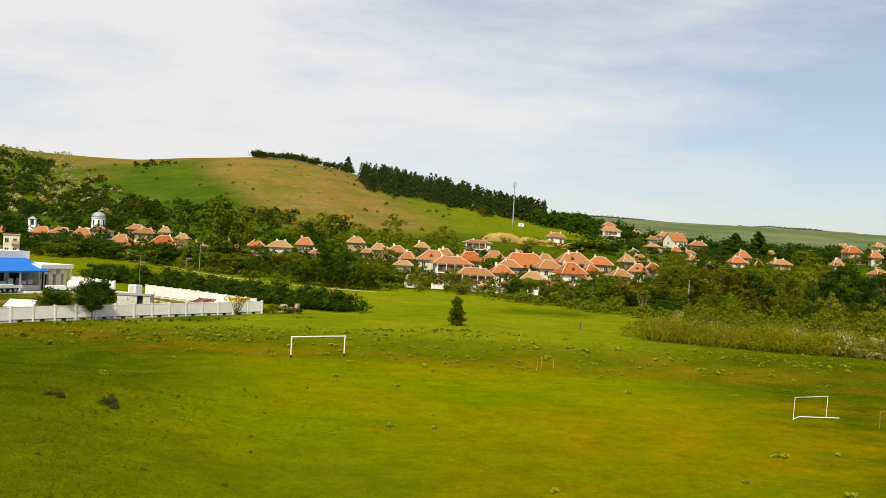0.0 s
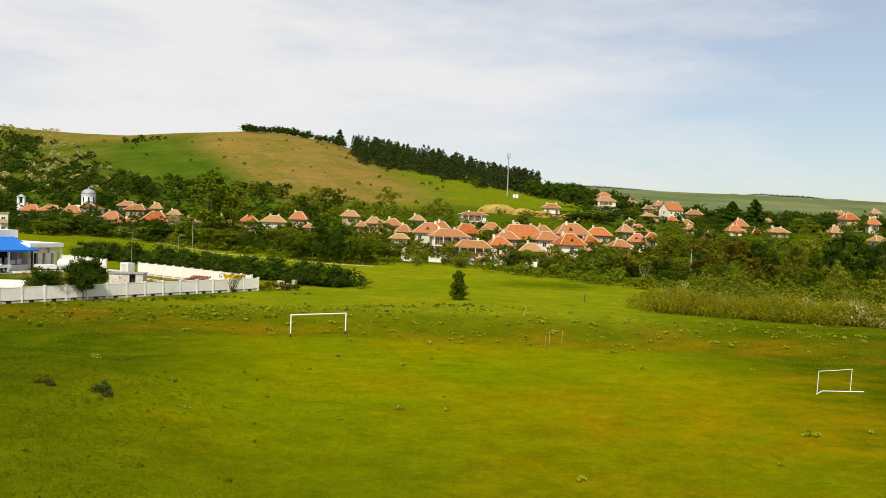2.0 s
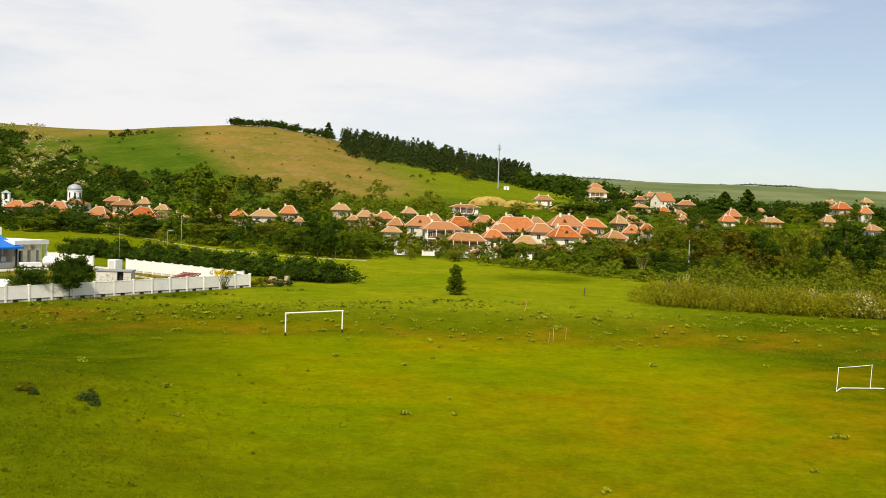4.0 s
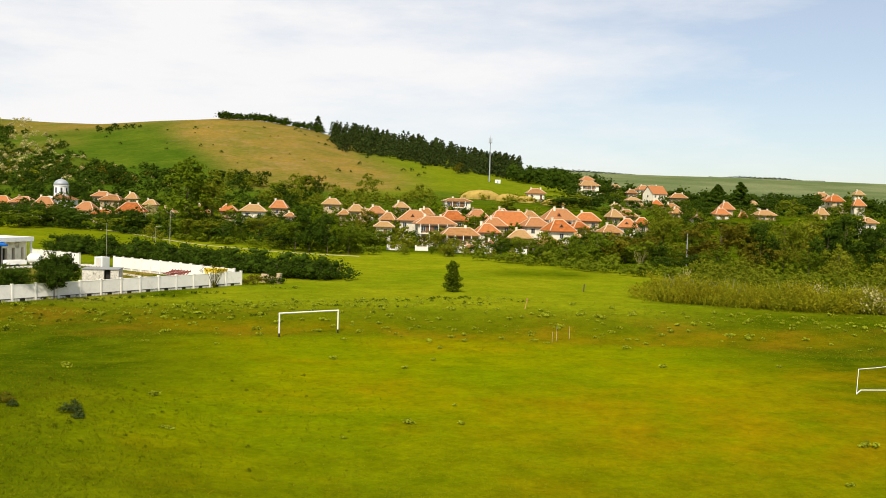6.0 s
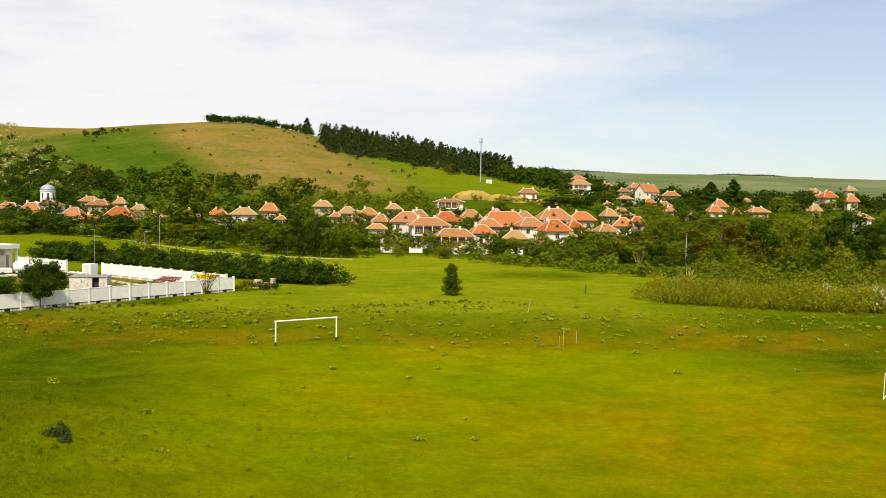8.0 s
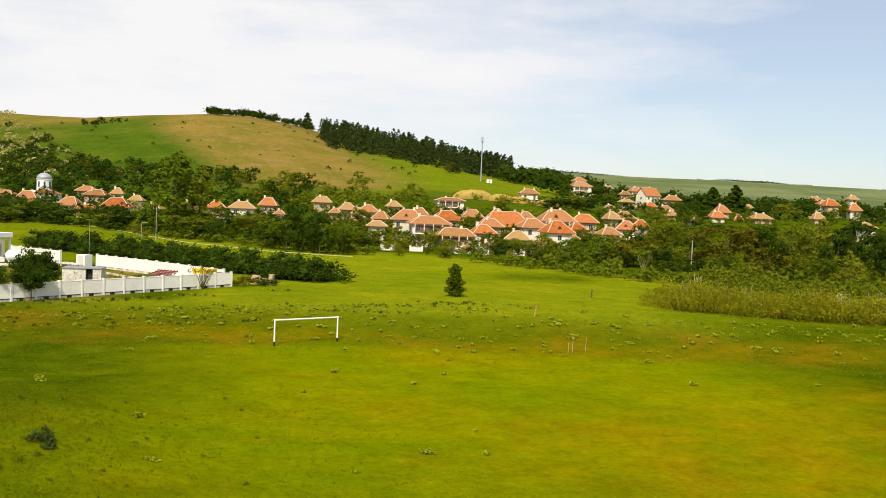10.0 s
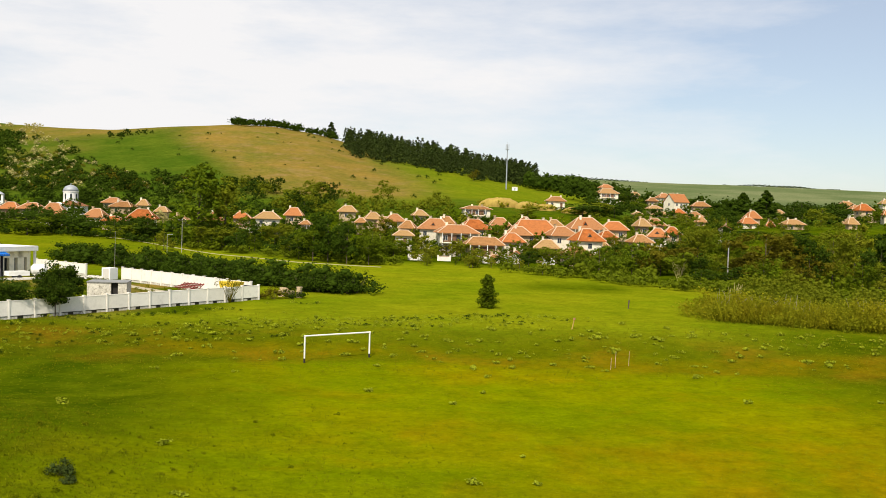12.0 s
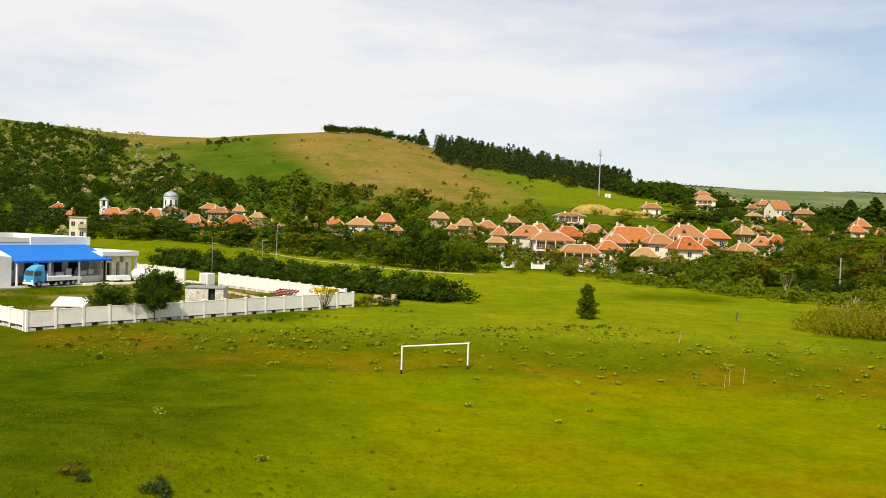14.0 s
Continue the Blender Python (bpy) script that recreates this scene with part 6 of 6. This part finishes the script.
part("door", Build().box(-0.8, -1.05, 0.1, 0.8, -1.0, 2.0), M_FRAME, k_)
tk = thing("white_tank", pose(-76.0, 170.5, gz(-76, 170.5), 0, 0, 20), "rounded white storage tank lying on cradles", "tank")
part("shell", Build().tube((-0.8, 0, 1.0), (0.8, 0, 1.0), 0.95, n=20).tube((-1.2, 0, 1.0), (-0.8, 0, 1.0), 0.5, 0.95, 20).tube((0.8, 0, 1.0), (1.2, 0, 1.0), 0.95, 0.5, 20), M_WHITE, tk, smooth=False)
for px in (-0.6, 0.6):
    part("cradle", Build().box(px - 0.15, -0.7, -0.1, px + 0.15, 0.7, 0.5), M_CONCRETE, tk)
tr = thing("trailer", pose(-76.5, 163.5, gz(-76.5, 163.5), 0, 0, 45), "small pale trailer parked beside the annexe", "trailer")
part("bed", Build().box(-1.6, -0.9, 0.6, 1.6, 0.9, 0.75).box(-1.6, -0.9, 0.75, 1.6, -0.84, 1.3).box(-1.6, 0.84, 0.75, 1.6, 0.9, 1.3).box(-1.6, -0.84, 0.75, -1.54, 0.84, 1.3).box(1.54, -0.84, 0.75, 1.6, 0.84, 1.3), M_WHITE, tr)
part("drawbar", Build().tube((1.6, 0, 0.6), (2.9, 0, 0.4), 0.06), M_BLACK, tr)
for sy in (-1, 1):
    part("wheel", Build().tube((0, sy * 0.95, 0.35), (0, sy * 1.15, 0.35), 0.37, n=14), M_DARK, tr)
yk = thing("yellow_skip", pose(-39.6, 145.6, gz(-39.6, 145.6), 0, 0, -35), "yellow steel skip behind the wall", "skip")
part("body", Build().add([(-1.0, -0.8, 0.3), (1.0, -0.8, 0.3), (1.0, 0.8, 0.3), (-1.0, 0.8, 0.3), (-1.5, -1.0, 2.3), (1.5, -1.0, 2.3), (1.5, 1.0, 2.3), (-1.5, 1.0, 2.3)],
                         [(3, 2, 1, 0), (4, 5, 6, 7), (0, 1, 5, 4), (1, 2, 6, 5), (2, 3, 7, 6), (3, 0, 4, 7)]), M_YELLOW, yk, bevel=0.03)
for sx in (-1, 1):
    part("skid", Build().box(sx * 0.7 - 0.1, -0.8, 0, sx * 0.7 + 0.1, 0.8, 0.32), M_BLACK, yk)
dk = thing("cart", pose(-37.6, 146.6, gz(-37.6, 146.6), 0, 0, -35), "dark two-wheeled farm cart", "cart")
part("body", Build().box(-0.9, -0.6, 0.7, 0.9, 0.6, 1.7), M_BLACK, dk, bevel=0.03)
for sy in (-1, 1):
    part("wheel", Build().tube((0, sy * 0.65, 0.5), (0, sy * 0.8, 0.5), 0.5, n=14), M_DARK, dk)
hr = thing("harrow", pose(-46.3, 149.5, gz(-46.3, 149.5), 0, 0, -30), "red farm harrow standing in the yard", "harrow")
for i in range(4):
    part("bar", Build().tube((-1.9, i * 0.6 - 0.9, 0.9 + 0.15 * i), (1.9, i * 0.6 - 0.9, 0.9 + 0.15 * i), 0.09), M_RED, hr)
for i in range(7):
    part("tine", Build().tube((-1.8 + i * 0.6, -1.0, 0), (-1.8 + i * 0.6, 1.0, 1.5), 0.06), M_RED, hr)
b = Build()
rr = random.Random(5)
for k in range(18):
    a = rr.uniform(0, 6.28)
    e = Vector((math.cos(a) * rr.uniform(.5, 2.0), math.sin(a) * rr.uniform(.5, 2.0), rr.uniform(1.5, 3.4)))
    b.tube((0, 0, -0.1), e * 0.55, 0.045, 0.03, 5).tube(e * 0.55, e, 0.03, 0.01, 4).tube(e * 0.7, e * 0.9 + Vector((rr.uniform(-.5, .5), 0, 0.2)), 0.03, 0.01, 4)
t = thing("bare_shrub", Matrix.Translation((-38.6, 139.6, gz(-38.6, 139.6))), "sparse bare shrub leaning over a white wall", "shrub")
part("branches", b, M_LEAF_RUST, t)
rr = np.random.RandomState(6)
v, f = leaf_cloud(rr, np.array([(rr.normal() * 0.8, rr.normal() * 0.8, 1.2 + 1.8 * rr.rand()) for _ in range(16)]), np.full(16, 0.35), 16, 0.16)
part("foliage", mesh_from("foliage", v, f, M_LEAF_RUST), None, t, "sparse olive leaves")

# dirt track in the yard and the road behind the meadow
def ribbon(name, pts, width, material, label, category, lift=0.05):
    b = Build()
    vs = []
    dense = []
    for (x0, y0), (x1, y1) in zip(pts, pts[1:]):
        n = max(2, int(math.hypot(x1 - x0, y1 - y0) / 3))
        dense += [(x0 + (x1 - x0) * i / n, y0 + (y1 - y0) * i / n) for i in range(n)]
    dense.append(pts[-1])
    for i, (x, y) in enumerate(dense):
        a, c = dense[max(0, i - 1)], dense[min(len(dense) - 1, i + 1)]
        d = Vector((c[0] - a[0], c[1] - a[1])).normalized()
        for sgn in (-1, 1):
            px, py = x - d.y * sgn * width / 2, y + d.x * sgn * width / 2
            vs.append((px, py, gz(px, py) + lift))
        for sgn in (-1, 1):
            px, py = x - d.y * sgn * (width / 2 + 0.2), y + d.x * sgn * (width / 2 + 0.2)
            vs.append((px, py, gz(px, py) - 0.1))
    fs = []
    for i in range(len(dense) - 1):
        k, m = 4 * i, 4 * i + 4
        fs += [(k, k + 1, m + 1, m), (k + 2, k, m, m + 2), (k + 1, k + 3, m + 3, m + 1)]
    b.add(vs, fs)
    return tagged(part(name, b, material), label, category, kind="structure")


ribbon("road", [(-112, 297), (-96.6, 283), (-85.9, 271), (-61.2, 242), (-40.4, 221), (-30, 216), (-21.6, 212)], 0.35, M_TRACK, "pale narrow road along the far edge of the meadow", "road", 0.12)
ribbon("path", [(-62, 163), (-56.5, 157), (-49, 149.5)], 1.4, M_DIRT, "pale trodden path across the yard", "path")

# ---- church, bell tower, tall house, mast, poles ----
zc = gz(-142.5, 362)
c = thing("church", pose(-142.5, 362, zc, 0, 0, 12), "white village church with a round drum and grey dome", "church")
top = 19.9 - zc
part("nave", Build().box(-4.5, -3.6, -2, 4.5, 12, top - 7.0), M_WHITE, c)
part("nave_roof", Build().add([(-5, -4, top - 7), (5, -4, top - 7), (5, 12.5, top - 7), (-5, 12.5, top - 7), (0, -4, top - 5), (0, 12.5, top - 5)], [(0, 1, 4), (1, 2, 5, 4), (2, 3, 5), (3, 0, 4, 5), (3, 2, 1, 0)]), M_TILE, c)
part("apse", Build().lathe([(2.2, top - 12), (2.2, top - 7.0), (1.6, top - 6.2), (0.2, top - 5.8)], -3.4, -3.8, 16), M_WHITE, c)
dr = part("drum", Build().lathe([(2.6, top - 8), (2.6, top - 2.0), (2.85, top - 1.9), (2.85, top - 1.65)], 0, 0, 24), M_WHITE, c, "white cylindrical drum")
for i in range(8):
    a = i * 45 + 10
    part("drum_window", Build().box(-0.32, 2.52, top - 4.6, 0.32, 2.66, top - 2.6), M_GLASS, dr, at=pose(0, 0, 0, 0, 0, a))
part("dome", Build().lathe([(2.75, top - 1.65), (2.55, top - 0.8), (1.95, top + 0.0), (1.0, top + 0.5), (0.12, top + 0.7), (0.1, top + 1.3)], 0, 0, 24), M_STEEL, c, "grey sheet metal dome", smooth=True)
zb = gz(-172, 370)
bt = thing("bell_tower", pose(-172, 370, zb, 0, 0, 15), "small white bell tower with arched openings", "tower")
top = 17.0 - zb
part("shaft", Build().box(-1.4, -1.4, -2, 1.4, 1.4, top - 3), M_WHITE, bt)
for sx in (-1, 1):
    for sy in (-1, 1):
        part("pier", Build().box(sx * 1.05 - 0.35, sy * 1.05 - 0.35, top - 3, sx * 1.05 + 0.35, sy * 1.05 + 0.35, top - 0.6), M_WHITE, bt)
part("roof", Build().add([(-1.7, -1.7, top - 0.6), (1.7, -1.7, top - 0.6), (1.7, 1.7, top - 0.6), (-1.7, 1.7, top - 0.6), (0, 0, top + 0.6)], [(0, 1, 4), (1, 2, 4), (2, 3, 4), (3, 0, 4), (3, 2, 1, 0)]), M_STEEL, bt)
zt = gz(-124.7, 250)
tt = thing("tower_house", pose(-124.7, 250, zt, 0, 0, 22), "tall narrow cream building with a flat roof", "building")
top = 11.0 - zt
part("wall", Build().box(-2.0, -1.9, -2, 2.0, 1.9, top - 0.25), M_PLASTER, tt)
part("flat_roof", Build().box(-2.25, -2.15, top - 0.25, 2.25, 2.15, top), M_PLASTER_OLD, tt)
for z in (top - 2.4, top - 5.0):
    for px in (-1.1, 0.9):
        w = part("window", ME_FRAME, None, tt, at=Matrix.Translation((px, -1.9, z)) @ Matrix.Diagonal((0.9, 1, 0.9, 1)))
        part("pane", ME_PANE, None, w)
part("balcony", Build().box(0.1, -2.8, top - 2.8, 1.9, -1.9, top - 2.65).box(0.1, -2.8, top - 2.65, 1.9, -2.72, top - 1.8), M_PLASTER_OLD, tt)

zm = gz(38.6, 576)
m = thing("radio_mast", pose(38.6, 576, zm), "slender grey telecommunications mast on the hillside", "mast")
part("pole", Build().tube((0, 0, -1), (0, 0, 57.0 - zm), 0.45, 0.24, 10), M_STEEL, m)
part("platform", Build().lathe([(1.1, 54.6 - zm), (1.1, 54.9 - zm)], 0, 0, 12), M_STEEL, m)
for i in range(3):
    a = math.radians(120 * i + 20)
    part("antenna", Build().box(math.cos(a) * 0.95 - 0.18, math.sin(a) * 0.95 - 0.18, 54.9 - zm, math.cos(a) * 0.95 + 0.18, math.sin(a) * 0.95 + 0.18, 57.8 - zm), M_STEEL, m, "grey panel antenna")
part("lightning_rod", Build().tube((0, 0, 57 - zm), (0, 0, 59.3 - zm), 0.08, 0.04, 6), M_STEEL, m)
zk = gz(43.6, 574)
kb = thing("equipment_cabin", pose(43.6, 574, zk) @ Matrix.Diagonal((0.75, 0.75, 0.75, 1)), "white equipment cabin beside the mast", "cabin")
part("body", Build().box(-2.2, -1.2, -0.4, 2.2, 1.2, 2.8), M_WHITE, kb, bevel=0.05)
part("roof", Build().box(-2.4, -1.4, 2.8, 2.4, 1.4, 2.95), M_FRAME, kb)
part("door", Build().box(-0.5, -1.26, 0, 0.5, -1.2, 2.1), M_STEEL, kb)


def utility_pole(x, y, top, arms, label, r=0.16):
    z = gz(x, y)
    t = thing("utility_pole", pose(x, y, z, 0, 0, 20), label, "pole", "utility poles")
    part("shaft", Build().tube((0, 0, -0.5), (0, 0, top - z), r, r * 0.6, 8), M_POLE, t)
    if arms:
        part("crossarm", Build().box(-0.9, -0.06, top - z - 0.6, 0.9, 0.06, top - z - 0.48), M_BARK, t)
        for px in (-0.8, 0, 0.8):
            part("insulator", Build().tube((px, 0, top - z - 0.48), (px, 0, top - z - 0.25), 0.05), M_WHITE, t)
    elif arms is False:
        part("lamp_arm", Build().tube((0, 0, top - z), (0.9, -0.3, top - z + 0.15), 0.05), M_STEEL, t)
        part("lamp_head", Build().box(0.7, -0.45, top - z + 0.08, 1.3, -0.2, top - z + 0.2), M_STEEL, t)


utility_pole(47.9, 200.0, 10.4, True, "pale concrete utility pole among trees", 0.16)
utility_pole(-68.4, 185.0, 9.0, None, "thin bare grey pole behind the compound wall", 0.035)
utility_pole(-74.5, 242.0, 6.9, False, "thin street lamp post beside the road", 0.06)
utility_pole(-72.0, 246.0, 11.0, True, "tall concrete utility pole beside the road", 0.08)
utility_pole(-48.0, 300.0, 9.5, True, "concrete utility pole among village gardens", 0.16)


def mound(x, y, w, d, h, seed):
    """A lumpy heap of sandy earth."""
    r = np.random.RandomState(seed)
    b = Build()
    n, k = 26, 7
    vs = []
    for j in range(k):
        q = j / (k - 1)
        for i in range(n):
            a = 6.283 * i / n
            wob = 1 + 0.10 * math.sin(3 * a + seed) + 0.06 * r.normal()
            vs.append((w / 2 * wob * math.cos(a) * math.cos(q * 1.5), d / 2 * wob * math.sin(a) * math.cos(q * 1.5), h * math.sin(q * 1.57) ** 0.8 * (1 + 0.04 * r.normal()) - 0.6))
    fs = [(j * n + i, j * n + (i + 1) % n, (j + 1) * n + (i + 1) % n, (j + 1) * n + i) for j in range(k - 1) for i in range(n)]
    b.add(vs, fs + [tuple(range((k - 1) * n, k * n))])
    tagged(part("earth_mound", b, M_SAND, at=pose(x, y, gz(x, y)), smooth=True), "ochre mound of bare sandy earth on the slope", "mound", "earth mounds")


for mx, my, mw, mh in ((22.0, 432, 18, 4.4), (34.0, 428, 11, 3.6), (42.0, 424, 10, 3.2), (53.0, 416, 11, 2.9)):
    mound(mx, my, mw, 8, mh, int(mx))
rs_ = np.random.RandomState(17)
scatter("pale_shrubs", BUSHES, [(mx + rs_.normal() * mw * 0.3, my - 2 + rs_.normal() * 2.5, 1.8 + 2.4 * rs_.rand(), k) for mx, my, mw in ((22.5, 432, 14), (34, 428, 9), (42, 424, 9), (53, 416, 10)) for k in range(14)], M_REED, "pale yellow flowering shrubs on the slope", "scrub")
